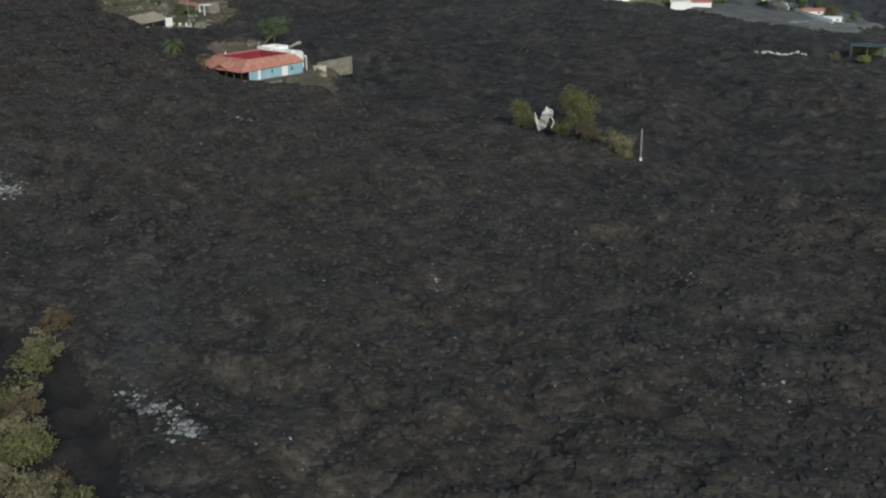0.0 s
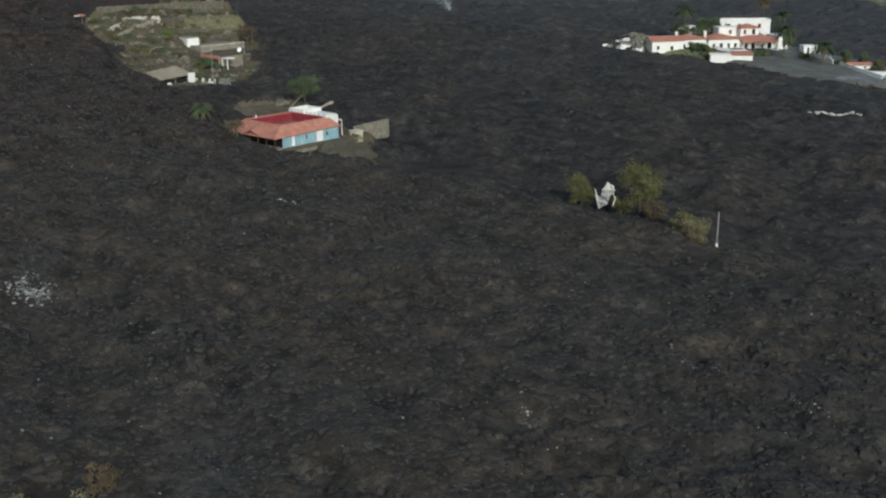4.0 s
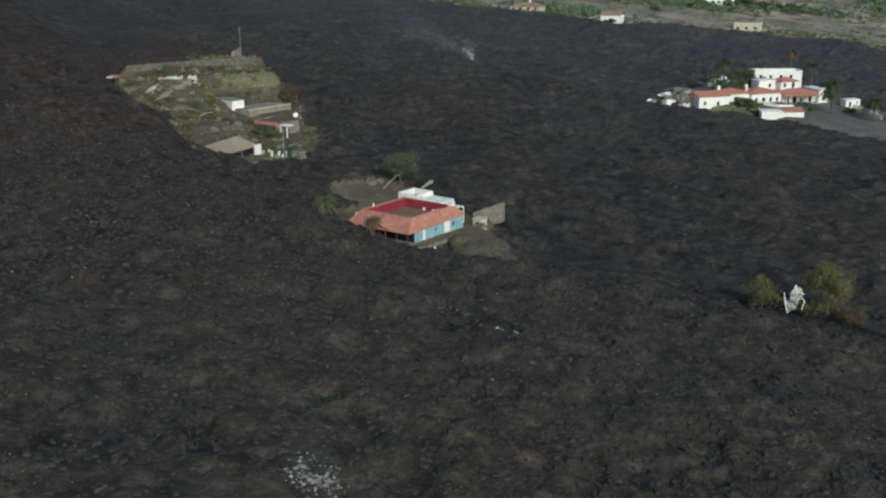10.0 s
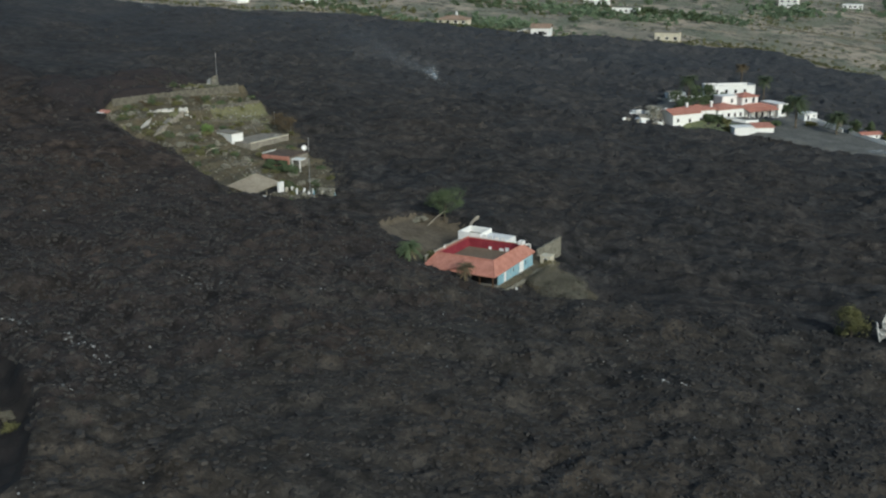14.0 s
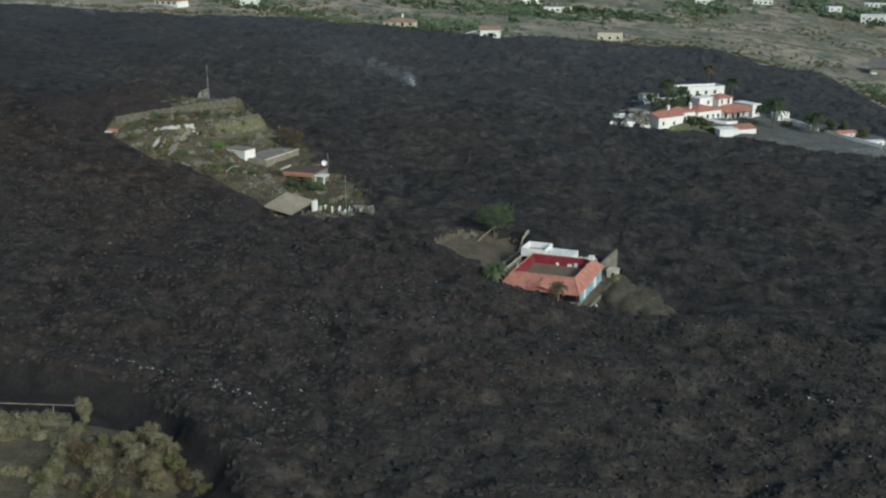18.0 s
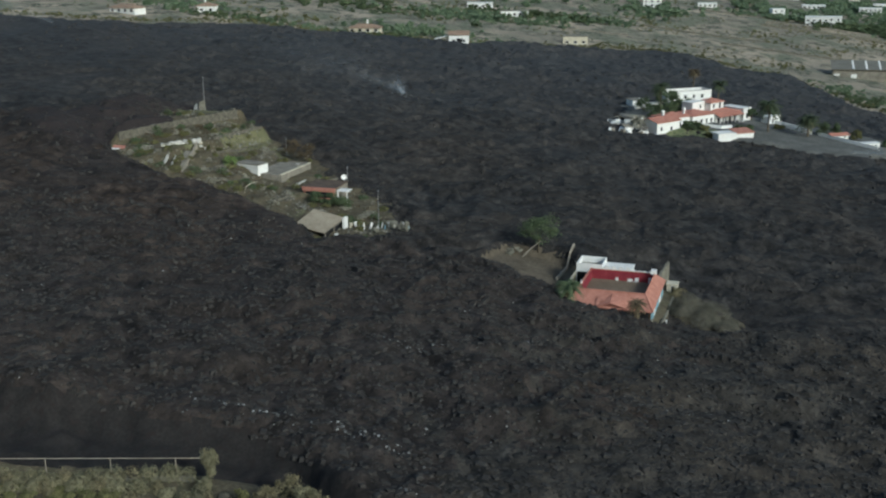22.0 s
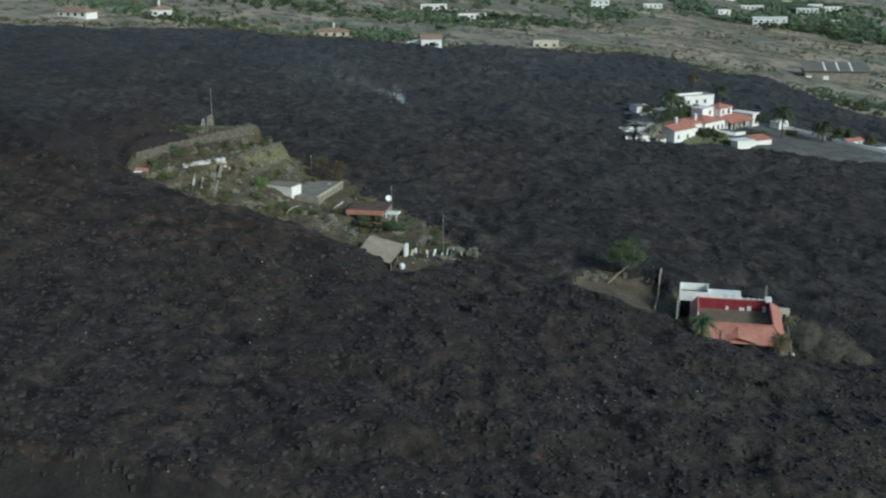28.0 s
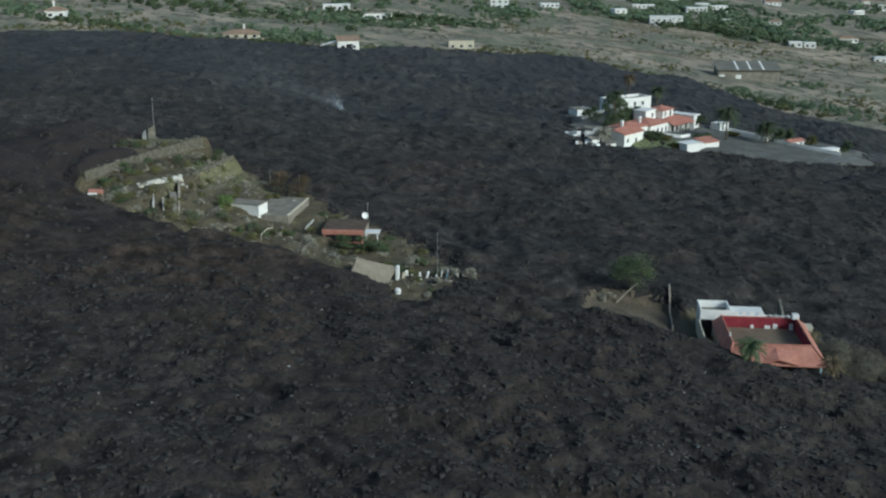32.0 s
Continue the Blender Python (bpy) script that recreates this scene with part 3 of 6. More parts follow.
def palm_mesh(bm, n, length, seed, droop=1.0, tip=0.14):
    """A head of arched fronds with leaflets."""
    rng = random.Random(seed)
    for k in range(n):
        a, lift = k * 2.399 + rng.uniform(-0.2, 0.2), rng.uniform(-0.35, 1.15)
        side = Vector((-math.sin(a), math.cos(a), 0))
        rib = []
        for j in range(8):
            s = j / 7
            r = length * s * math.cos(lift * (1 - 0.4 * s)) * rng.uniform(0.97, 1.03)
            rib.append(Vector((math.cos(a) * r, math.sin(a) * r, length * (s * math.sin(lift) - droop * 0.62 * s * s))))
        for j in range(7):
            p, q = rib[j], rib[j + 1]
            w = length * 0.30 * (1 - abs(j / 6 - 0.45)) * rng.uniform(0.7, 1.1)
            for e in (-1, 1):
                for m in (0.0, 0.33, 0.66):
                    b0 = p.lerp(q, m)
                    b1 = p.lerp(q, m + 0.3)
                    end = b1 + side * e * w + Vector((0, 0, -w * 0.45)) + (q - p) * 0.6
                    bm.faces.new([bm.verts.new(c) for c in (b0, b1, end)])
            bm.faces.new([bm.verts.new(c) for c in (p - side * tip * 0.4, q - side * tip * 0.3, q + side * tip * 0.3, p + side * tip * 0.4)])
    return bm


def palm(name, x, y, height, length, label, mat=LEAF, seed=1, group="", z=None):
    z = ground_at(x, y) if z is None else z
    t = thing(name, x, y, z - 0.2, seed * 41 % 360, label, "palm", group)
    bm = tube(bmesh.new(), [(0, 0, 0), (0.05, 0, height * 0.3), (0.02, 0.06, height * 0.7), (0.08, 0.1, height)], [0.34, 0.24, 0.21, 0.25], 9)
    part("trunk", bm, BARK, t)
    head = part("fronds", palm_mesh(bmesh.new(), 44, length, seed), mat, t)
    head.location = (0.08, 0.1, height)
    skirt = part("dead_fronds", palm_mesh(bmesh.new(), 12, length * 0.55, seed + 5, 2.3), DRYLEAF, t, "dry hanging dead fronds")
    skirt.location = (0.08, 0.1, height - 0.3)
    return t


# ---- building parts ----
def window(parent, u, v, z, wide, high, face, glass=DARK, frame_mat=WHITE, shutter=False, name="window"):
    """A window in a wall that looks along face: '-y', '+y', '+x' or '-x' of its house."""
    turn = {"-y": 0, "+x": 90, "+y": 180, "-x": 270}[face]
    bm = bmesh.new()
    t = 0.08
    box(bm, -wide / 2, wide / 2, -0.05, 0.03, 0, t)
    box(bm, -wide / 2, wide / 2, -0.05, 0.03, high - t, high)
    box(bm, -wide / 2, -wide / 2 + t, -0.05, 0.03, t, high - t)
    box(bm, wide / 2 - t, wide / 2, -0.05, 0.03, t, high - t)
    w = part(name, bm, frame_mat, parent)
    w.matrix_basis = pose(u, v, z, 0, 0, turn)
    part("pane", box(bmesh.new(), -wide / 2 + t, wide / 2 - t, -0.012, 0.02, t, high - t), glass, w)
    if name == "window":
        part("sill", box(bmesh.new(), -wide / 2 - 0.08, wide / 2 + 0.08, -0.14, 0.02, -0.08, -0.003), frame_mat, w)
    return w


def hip_roof(name, parent, x0, x1, y0, y1, z, rise, mat=TILE, over=0.45):
    """A hipped tile roof, one part for each slope, with a ridge cap."""
    x0, x1, y0, y1 = x0 - over, x1 + over, y0 - over, y1 + over
    d = min(x1 - x0, y1 - y0) / 2
    if x1 - x0 >= y1 - y0:
        a, b = (x0 + d, (y0 + y1) / 2, z + rise), (x1 - d - 0.001, (y0 + y1) / 2, z + rise)
        slopes = [[(x0, y0, z), (x1, y0, z), b, a], [(x1, y1, z), (x0, y1, z), a, b], [(x1, y0, z), (x1, y1, z), b], [(x0, y1, z), (x0, y0, z), a]]
    else:
        a, b = ((x0 + x1) / 2, y0 + d, z + rise), ((x0 + x1) / 2, y1 - d - 0.001, z + rise)
        slopes = [[(x1, y0, z), (x1, y1, z), b, a], [(x0, y1, z), (x0, y0, z), a, b], [(x0, y0, z), (x1, y0, z), a], [(x1, y1, z), (x0, y1, z), b]]
    for s in slopes:
        part(name, slab(bmesh.new(), s, 0.16), mat, parent)
    part("ridge", tube(bmesh.new(), [a, b], [0.13, 0.13], 6), mat, parent)


def gable_roof(name, parent, x0, x1, y0, y1, z, rise, mat=TILE, over=0.4):
    """A saddle roof whose ridge runs along x."""
    x0, x1, y0, y1 = x0 - over, x1 + over, y0 - over, y1 + over
    ym = (y0 + y1) / 2
    part(name, slab(bmesh.new(), [(x0, y0, z), (x1, y0, z), (x1, ym, z + rise), (x0, ym, z + rise)], 0.16), mat, parent)
    part(name, slab(bmesh.new(), [(x1, y1, z), (x0, y1, z), (x0, ym, z + rise), (x1, ym, z + rise)], 0.16), mat, parent)
    part("ridge", tube(bmesh.new(), [(x0, ym, z + rise), (x1, ym, z + rise)], [0.13, 0.13], 6), mat, parent)


def walls(name, parent, x0, x1, y0, y1, z0, z1, mat, thick=0.25, label=""):
    """Four wall leaves butted end to end."""
    part(name, box(bmesh.new(), x0, x1, y0, y0 + thick, z0, z1), mat, parent, label)
    part(name, box(bmesh.new(), x0, x1, y1 - thick, y1, z0, z1), mat, parent, label)
    part(name, box(bmesh.new(), x0, x0 + thick, y0 + thick, y1 - thick, z0, z1), mat, parent, label)
    part(name, box(bmesh.new(), x1 - thick, x1, y0 + thick, y1 - thick, z0, z1), mat, parent, label)


def chimney(parent, x, y, z0, z1):
    c = part("chimney", box(bmesh.new(), x - 0.35, x + 0.35, y - 0.35, y + 0.35, z0, z1 - 0.25), WHITE, parent)
    bm = bmesh.new()
    solid(bm, [(x - 0.5, y - 0.5, z1 - 0.25), (x + 0.5, y - 0.5, z1 - 0.25), (x + 0.5, y + 0.5, z1 - 0.25), (x - 0.5, y + 0.5, z1 - 0.25)],
          [(x - 0.25, y - 0.25, z1 + 0.2), (x + 0.25, y - 0.25, z1 + 0.2), (x + 0.25, y + 0.25, z1 + 0.2), (x - 0.25, y + 0.25, z1 + 0.2)])
    part("cap", bm, WHITE, c)


# ---- courtyard house ----
HX, HY, HTURN, HZ = 4.4, -6.9, -9.5, -3.35
house = thing("courtyard_house", HX, HY, HZ, HTURN, "single-storey courtyard house with terracotta tile roof and pale blue walls", "house")
R, EF, ER, EB = 4.35, 2.25, 2.75, 2.9           # rim, front eave, side eaves, back eave over the floor
IW, ID, OF, OR, OL, OB = 6.0, 6.4, 3.2, 1.9, 1.3, 1.5
xl, xr, yf, yb = -IW - OL, IW + OR, -ID - OF, ID + OB
part("floor_slab", box(bmesh.new(), xl + 0.2, xr - 0.2, yf - 0.4, yb + 0.2, -0.6, 0.05), CONCRETE, house)
# outer walls
wr = part("side_wall", box(bmesh.new(), xr - 0.65, xr - 0.4, yf + 2.4, yb - 0.3, 0.05, 2.62), BLUE, house, "pale blue rendered wall")
for v, mat_, wide, nm in ((-4.6, WHITE, 0.7, "shutter"), (-2.2, BLUE, 0.28, "pilaster"), (-6.2, BLUE, 0.28, "pilaster"), (0.0, BLUE, 0.25, "pilaster"), (2.4, WHITE, 1.7, "double_door"), (5.4, BLUE, 0.25, "pilaster")):
    hi = {"double_door": 2.25, "shutter": 2.2, "pilaster": 2.45}[nm]
    d = part(nm, box(bmesh.new(), xr - 0.398, xr - 0.30, v - wide / 2, v + wide / 2, 0.1, hi), mat_, house, "white painted panel" if nm != "pilaster" else "")
for v in (-1.1, 4.4):
    window(house, xr - 0.385, v, 1.0, 0.6, 0.9, "+x", frame_mat=BLUE)
# The shade under the porch eave is put into this wall's near-black colour.
part("front_wall", box(bmesh.new(), xl + 0.4, xr - 0.66, yf + 2.4, yf + 2.65, 0.05, 2.7), DARK, house, "porch wall coloured near-black for the shade under the eave")
part("side_wall", box(bmesh.new(), xl + 0.4, xl + 0.65, yf + 2.66, yb - 0.3, 0.05, 2.6), CREAM, house, "cream rendered outer wall")
part("back_wall", box(bmesh.new(), xl + 0.66, xr - 0.66, yb - 0.55, yb - 0.3, 0.05, 2.7), CREAM, house)
for u in (xl + 0.5, -4.2, -1.2, 1.8, 4.6, xr - 0.6):
    part("porch_post", box(bmesh.new(), u - 0.1, u + 0.1, yf + 0.35, yf + 0.55, 0.05, EF - 0.08), BROWNWOOD, house)
# roof ring: four tiled slopes from the rim down to the eaves
T = 0.16
part("roof_slope", slab(bmesh.new(), [(xl, yf, EF), (xr, yf, EF), (IW, -ID, R), (-IW, -ID, R)], T), TILE, house)
part("roof_slope", slab(bmesh.new(), [(xr, yf, EF), (xr, yb, ER), (IW, ID, R), (IW, -ID, R)], T), TILE, house)
part("roof_slope", slab(bmesh.new(), [(xl, yb, ER), (xl, yf, EF), (-IW, -ID, R), (-IW, ID, R)], T), TILE, house)
part("roof_slope", slab(bmesh.new(), [(xr, yb, ER), (xl, yb, ER), (-IW, ID, R), (IW, ID, R)], T), TILE, house)
for a, b in (((xl, yf, EF), (-IW, -ID, R)), ((xr, yf, EF), (IW, -ID, R)), ((-IW, -ID, R), (IW, -ID, R)), ((IW, -ID, R), (IW, ID, R)), ((-IW, ID, R), (-IW, -ID, R))):
    part("ridge_cap", tube(bmesh.new(), [(p[0], p[1], p[2] + 0.03) for p in (a, b)], [0.14, 0.14], 7), TILE, house)
# porch gable in the middle of the front slope
part("porch_roof", slab(bmesh.new(), [(-2.2, yf - 0.15, 2.45), (0.4, yf - 0.15, 3.25), (0.4, -ID - 0.6, 4.35), (-2.2, -ID - 1.6, 3.55)], 0.14), TILE, house)
part("porch_roof", slab(bmesh.new(), [(0.401, yf - 0.15, 3.25), (3.4, yf - 0.15, 2.45), (3.4, -ID - 1.6, 3.55), (0.401, -ID - 0.6, 4.35)], 0.14), TILE, house)
# inner walls round the court, dark red, under the rim
part("court_wall", box(bmesh.new(), -IW + 0.02, IW - 0.02, ID - 0.24, ID - 0.02, 0.05, R - 0.16), RED, house, "dark red courtyard wall")
part("court_wall", box(bmesh.new(), -IW + 0.02, IW - 0.02, -ID + 0.02, -ID + 0.24, 0.05, R - 0.2), RED, house, "dark red courtyard wall")
part("court_wall", box(bmesh.new(), -IW + 0.02, -IW + 0.24, -ID + 0.26, ID - 0.26, 0.05, R - 0.18), RED, house, "dark red courtyard wall")
part("court_wall", box(bmesh.new(), IW - 0.24, IW - 0.02, -ID + 0.26, ID - 0.26, 0.05, R - 0.18), RED, house, "dark red courtyard wall")
part("court_fill", box(bmesh.new(), -IW + 0.25, IW - 0.25, -ID + 0.25, ID - 0.25, 0.06, 2.45), COURT, house, "courtyard floor buried in brown ash")
for u, v, n, hi in ((-1.0, ID - 0.35, 0.5, 3.0), (1.5, ID - 0.35, 0.9, 2.95), (2.7, ID - 0.35, 0.7, 3.25), (5.2, ID - 0.6, 0.6, 3.5)):
    part("door_arch", box(bmesh.new(), u - n / 2, u + n / 2, v - 0.12, v + 0.08, 2.4, hi), WHITE, house, "white painted surround in the court")
part("corner_turret", box(bmesh.new(), IW - 0.7, IW + 0.3, ID - 1.0, ID + 0.2, R + 0.02, R + 0.75), WHITE, house, "small white roof upstand")
part("ridge_finial", tube(bmesh.new(), [(-IW, -ID + 3, R), (-IW, -ID + 3, R + 0.35), (-IW, -ID + 3, R + 0.8)], [0.2, 0.14, 0.05], 7), WHITE, house)
# white roof terrace on the back wing
# Near-black panel painted for the shade below the terrace; the wall behind is closed.
part("passage_shade", box(bmesh.new(), -9.0, xl + 0.1, yb - 0.02, yb + 0.04, 0.1, 3.0), DARK, house, "near-black panel standing in for the shade of an open passage")
bx0, bx1, by0, by1 = -9.2, 1.2, yb + 0.05, yb + 5.2
walls("wing_wall", house, bx0, bx1, by0, by1, 0.05, 3.6, WHITE, label="white rendered back wing")
part("terrace_slab", box(bmesh.new(), bx0 + 0.26, bx1 - 0.26, by0 + 0.26, by1 - 0.26, 3.3, 3.5), CONCRETE, house, "grey flat roof")
walls("parapet", house, bx0, bx0 + 5.0, by0, by1, 3.61, 4.7, WHITE, 0.2)
part("terrace_slab", box(bmesh.new(), bx0 + 5.05, bx1 + 0.2, by0 + 0.3, by1 - 0.6, 3.7, 3.95), WHITE, house, "white flat roof of the wing")
for k in range(4):
    part("parapet_block", box(bmesh.new(), bx0 + 5.4 + k * 1.35, bx0 + 6.2 + k * 1.35, by0 + 0.25, by0 + 0.55, 3.96, 4.5), WHITE, house)
part("fence_wall", box(bmesh.new(), bx0 - 0.3, bx0 - 0.08, -5.0, by0 + 2, -0.3, 2.9), CREAM, house, "thin cream boundary wall")
for k in range(5):
    part("pergola_beam", box(bmesh.new(), 1.6 + k * 0.95, 1.75 + k * 0.95, yb + 0.1, yb + 2.4, 3.35, 3.5), WHITE, house)
part("pergola_rail", box(bmesh.new(), 1.4, 5.9, yb + 0.2, yb + 0.35, 3.2, 3.345), WHITE, house)
part("pergola_rail", box(bmesh.new(), 1.4, 5.9, yb + 2.1, yb + 2.25, 3.2, 3.345), WHITE, house)
for u in (1.5, 5.8):
    for v in (yb + 0.27, yb + 2.17):
        part("pergola_post", box(bmesh.new(), u - 0.08, u + 0.08, v - 0.08, v + 0.08, 0.0, 3.195), WHITE, house)


def local(u, v, z=0.0, turn=HTURN, cx=HX, cy=HY):
    c, s = math.cos(radians(turn)), math.sin(radians(turn))
    return cx + c * u - s * v, cy + s * u + c * v


def stone_wall(name, points, height, thick, label, mat=STONE, seed=1, top=0.12, group="", base=None):
    """A wall along a line of places, standing on the ground, with an uneven top."""
    rng = random.Random(seed)
    bm, prev = bmesh.new(), None
    x0, y0 = points[0]
    t = thing(name, x0, y0, 0, 0, label, "wall", group)
    steps = []
    for (ax, ay), (bx, by) in zip(points, points[1:]):
        n = max(2, int(math.hypot(bx - ax, by - ay) / 0.9))
        for k in range(n):
            steps.append((ax + (bx - ax) * k / n, ay + (by - ay) * k / n))
    steps.append(points[-1])
    for i, (px, py) in enumerate(steps):
        qx, qy = steps[min(i + 1, len(steps) - 1)]
        ox, oy = steps[max(i - 1, 0)]
        w = Vector((qx - ox, qy - oy, 0)).normalized()
        n = Vector((-w.y, w.x, 0)) * thick / 2
        g = ground_at(px, py) if base is None else base
        hi = height(i / max(1, len(steps) - 1)) if callable(height) else height
        z1 = g + hi + rng.uniform(-top, top)
        c = Vector((px - x0, py - y0, 0))
        ring = [bm.verts.new(c + n * 1.15 + Vector((0, 0, g - 0.6))), bm.verts.new(c + n + Vector((0, 0, z1))), bm.verts.new(c - n + Vector((0, 0, z1 + rng.uniform(-top, top) * 0.5))), bm.verts.new(c - n * 1.15 + Vector((0, 0, g - 0.6)))]
        if prev:
            for k in range(3):
                bm.faces.new((prev[k], prev[k + 1], ring[k + 1], ring[k]))
        else:
            bm.faces.new(ring)
        prev = ring
    bm.faces.new(prev[::-1])
    part("masonry", bm, mat, t)
    return t

def line_wall(name, a, b, high, thick, label, mat, seed, ragged=0.1, deep=1.6, group=""):
    """A straight wall whose top runs from a to b, broken along its upper edge."""
    rng = random.Random(seed)
    a, b = Vector(a), Vector(b)
    t = thing(name, a.x, a.y, a.z, 0, label, "wall", group)
    way = b - a
    side = Vector((-way.y, way.x, 0)).normalized() * thick / 2
    n, bm, prev = max(3, int(way.length / 0.5)), bmesh.new(), None
    for i in range(n + 1):
        c = way * (i / n)
        top = Vector((0, 0, high - ragged * rng.random() ** 2 * 2))
        ring = [bm.verts.new(c + side - Vector((0, 0, deep))), bm.verts.new(c + side * rng.uniform(0.8, 1.0) + top), bm.verts.new(c - side * rng.uniform(0.8, 1.0) + top), bm.verts.new(c - side - Vector((0, 0, deep)))]
        if prev:
            for k in range(3):
                bm.faces.new((prev[k], prev[k + 1], ring[k + 1], ring[k]))
        else:
            bm.faces.new(ring)
        prev = ring
    bm.faces.new(prev[::-1])
    part("masonry", bm, mat, t)
    return t


line_wall("retaining_wall", (12.3, 5.4, -2.2), (14.7, 14.7, -1.6), 0.3, 0.45, "grey dry-stone retaining wall rising beside the house", STONE, 3, 0.08, 4.6)
stone_wall("yard_wall", [local(-13.4, 9.5), local(-12.9, 24.0)], 0.6, 0.3, "low pale wall round a bare soil yard", WOOD, seed=5)
stone_wall("kerb_wall", [local(9.0, -9.0), local(9.4, 0), local(9.4, 8)], 0.35, 0.3, "low stone kerb beside the blue wall", seed=6)

hut = thing("gate_pillar_hut", 15.0, 2.9, ground_at(15.0, 2.9) - 0.5, HTURN, "small cream rendered hut beside the house", "hut")
walls("wall", hut, -1.0, 1.0, -1.0, 1.0, 0, 2.3, CREAM)
part("roof", box(bmesh.new(), -1.12, 1.12, -1.12, 1.12, 2.31, 2.46), CREAM, hut)
window(hut, 0.2, -1.02, 0.1, 0.8, 2.0, "-y", name="door")

log = thing("leaning_pole", -14.9, 15.3, ground_at(-14.9, 15.3) - 0.2, 0, "pale bare timber pole leaning out of a yard", "pole")
part("shaft", tube(bmesh.new(), [(0, 0, 0), (1.9, 0.2, 1.9), (3.9, 0.4, 3.6)], [0.17, 0.14, 0.11], 8), WOOD, log)
part("cross_piece", box(bmesh.new(), 3.5, 4.2, 0.28, 0.5, 3.3, 3.5), WOOD, log)
tree("yard_tree", -11.6, 17.4, 7.4, 4.6, "sparse grey-green tree behind a bare soil yard", LEAF, 3, 0.17, 4200)
bush("dry_shrub", -16.5, 15.5, 1.8, 1.5, "dry brown shrub at the yard's edge", GREYLEAF, 8, 0.16, 900)
bush("yellow_green_bush", *local(-9.0, -3.5), 1.6, 3.0, "yellow-green bush against the cream wall", OLIVE, 9, 0.18, 1300)
bush("yellow_green_bush", *local(-10.5, 0.0), 1.3, 2.2, "yellow-green bush against the cream wall", OLIVE, 10, 0.18, 900)
palm("court_palm", -3.7, -23.2, 2.6, 2.5, "short yellow-green palm half buried in the lava before the porch", LEAF, 2)
palm("dry_palm", 7.7, -25.2, 2.9, 1.9, "dry brown palm half buried in the lava before the porch", BROWNLEAF, 3)
bush("dry_shrub", *local(9.6, 9.6), 2.2, 2.0, "ochre dry shrub beside the pergola", DRYLEAF, 11, 0.16, 1200)
for k, (bx, by, br, bh) in enumerate(((17.8, -4.5, 3.4, 3.2), (21.5, -6.0, 3.8, 3.2), (16.2, -8.0, 2.6, 2.2), (19.8, -9.5, 3.4, 2.4), (23.5, -11.0, 3.0, 2.0), (18.0, -0.5, 2.6, 2.6), (21.0, -2.0, 2.6, 2.0))):
    bush("grey_bush", bx, by, br, bh, "grey-brown leafless bush on the slope below the house", TWIG, 20 + k, 0.10, 5200, "bushes below the house", soft=True)
for k, (u, v, s) in enumerate(((9.3, -10.2, 0.5), (10.2, -9.6, 0.4), (8.8, -11.2, 0.35), (9.6, -4.0, 0.3))):
    rx, ry = local(u, v)
    rb = bmesh.new()
    bmesh.ops.create_icosphere(rb, subdivisions=1, radius=s)
    for q in rb.verts:
        q.co *= 0.8 + 0.4 * random.random()
    r = part("broken_slab", rb, WHITE)
    r.location = (rx, ry, ground_at(rx, ry) + s * 0.3)
    tagged(r, "broken piece of white render lying by the porch", "rubble", "broken slabs by the porch")

# ---- burnt shed and trees in the hollow ----
wreck = thing("collapsed_shed", 77.0, -6.0, -8.8, 25, "collapsed white metal shed half buried by lava", "shed")
part("standing_sheet", slab(bmesh.new(), [(-1.3, -0.4, 2.2), (-0.5, -0.6, -0.6), (0.5, 0.0, 0.2), (-0.4, 0.3, 1.4)], 0.07), PALE, wreck)


def crumpled(corners, seed, fold=0.35, n=5):
    """A thin bent sheet between four corners, with folds."""
    rng = random.Random(seed)
    p, q, r, s = [Vector(c) for c in corners]
    up = (q - p).cross(s - p).normalized()
    rows = [[(p.lerp(q, i / n)).lerp(s.lerp(r, i / n), j / n) + up * rng.uniform(-fold, fold) for i in range(n + 1)] for j in range(n + 1)]
    bm = bmesh.new()
    top = [[bm.verts.new(v + up * 0.03) for v in row] for row in rows]
    low = [[bm.verts.new(v - up * 0.03) for v in row] for row in rows]
    for j in range(n):
        for i in range(n):
            bm.faces.new((top[j][i], top[j][i + 1], top[j + 1][i + 1], top[j + 1][i]))
            bm.faces.new((low[j][i], low[j + 1][i], low[j + 1][i + 1], low[j][i + 1]))
    for k in range(n):
        for a, b in (((0, k), (0, k + 1)), ((k, n), (k + 1, n)), ((n, k + 1), (n, k)), ((k + 1, 0), (k, 0))):
            bm.faces.new((top[b[0]][b[1]], top[a[0]][a[1]], low[a[0]][a[1]], low[b[0]][b[1]]))
    return bm


part("roof_sheet", crumpled([(-0.2, -0.3, 2.6), (2.3, 0.0, 2.5), (2.1, 1.1, 3.1), (0.9, 1.0, 3.8)], 5), PLASTER, wreck)
part("bent_sheet", crumpled([(-0.3, -0.8, 1.6), (1.6, -0.6, 1.9), (2.2, 0.3, 2.5), (0.1, 0.3, 2.5)], 6), PALE, wreck)
part("bent_sheet", crumpled([(-0.7, -0.7, -0.3), (0.9, -0.6, 0.2), (1.5, 0.1, 1.7), (-0.4, 0.1, 1.5)], 7), PALE, wreck)
part("strut", tube(bmesh.new(), [(1.9, -0.2, 0.0), (2.4, 0.0, 1.2), (1.8, 0.2, 2.2)], [0.09, 0.09, 0.07], 6), WHITE, wreck)
part("strut", tube(bmesh.new(), [(-0.6, -0.5, 0.0), (-0.9, -0.5, 1.6), (-1.2, -0.4, 3.0)], [0.1, 0.09, 0.07], 6), WHITE, wreck)
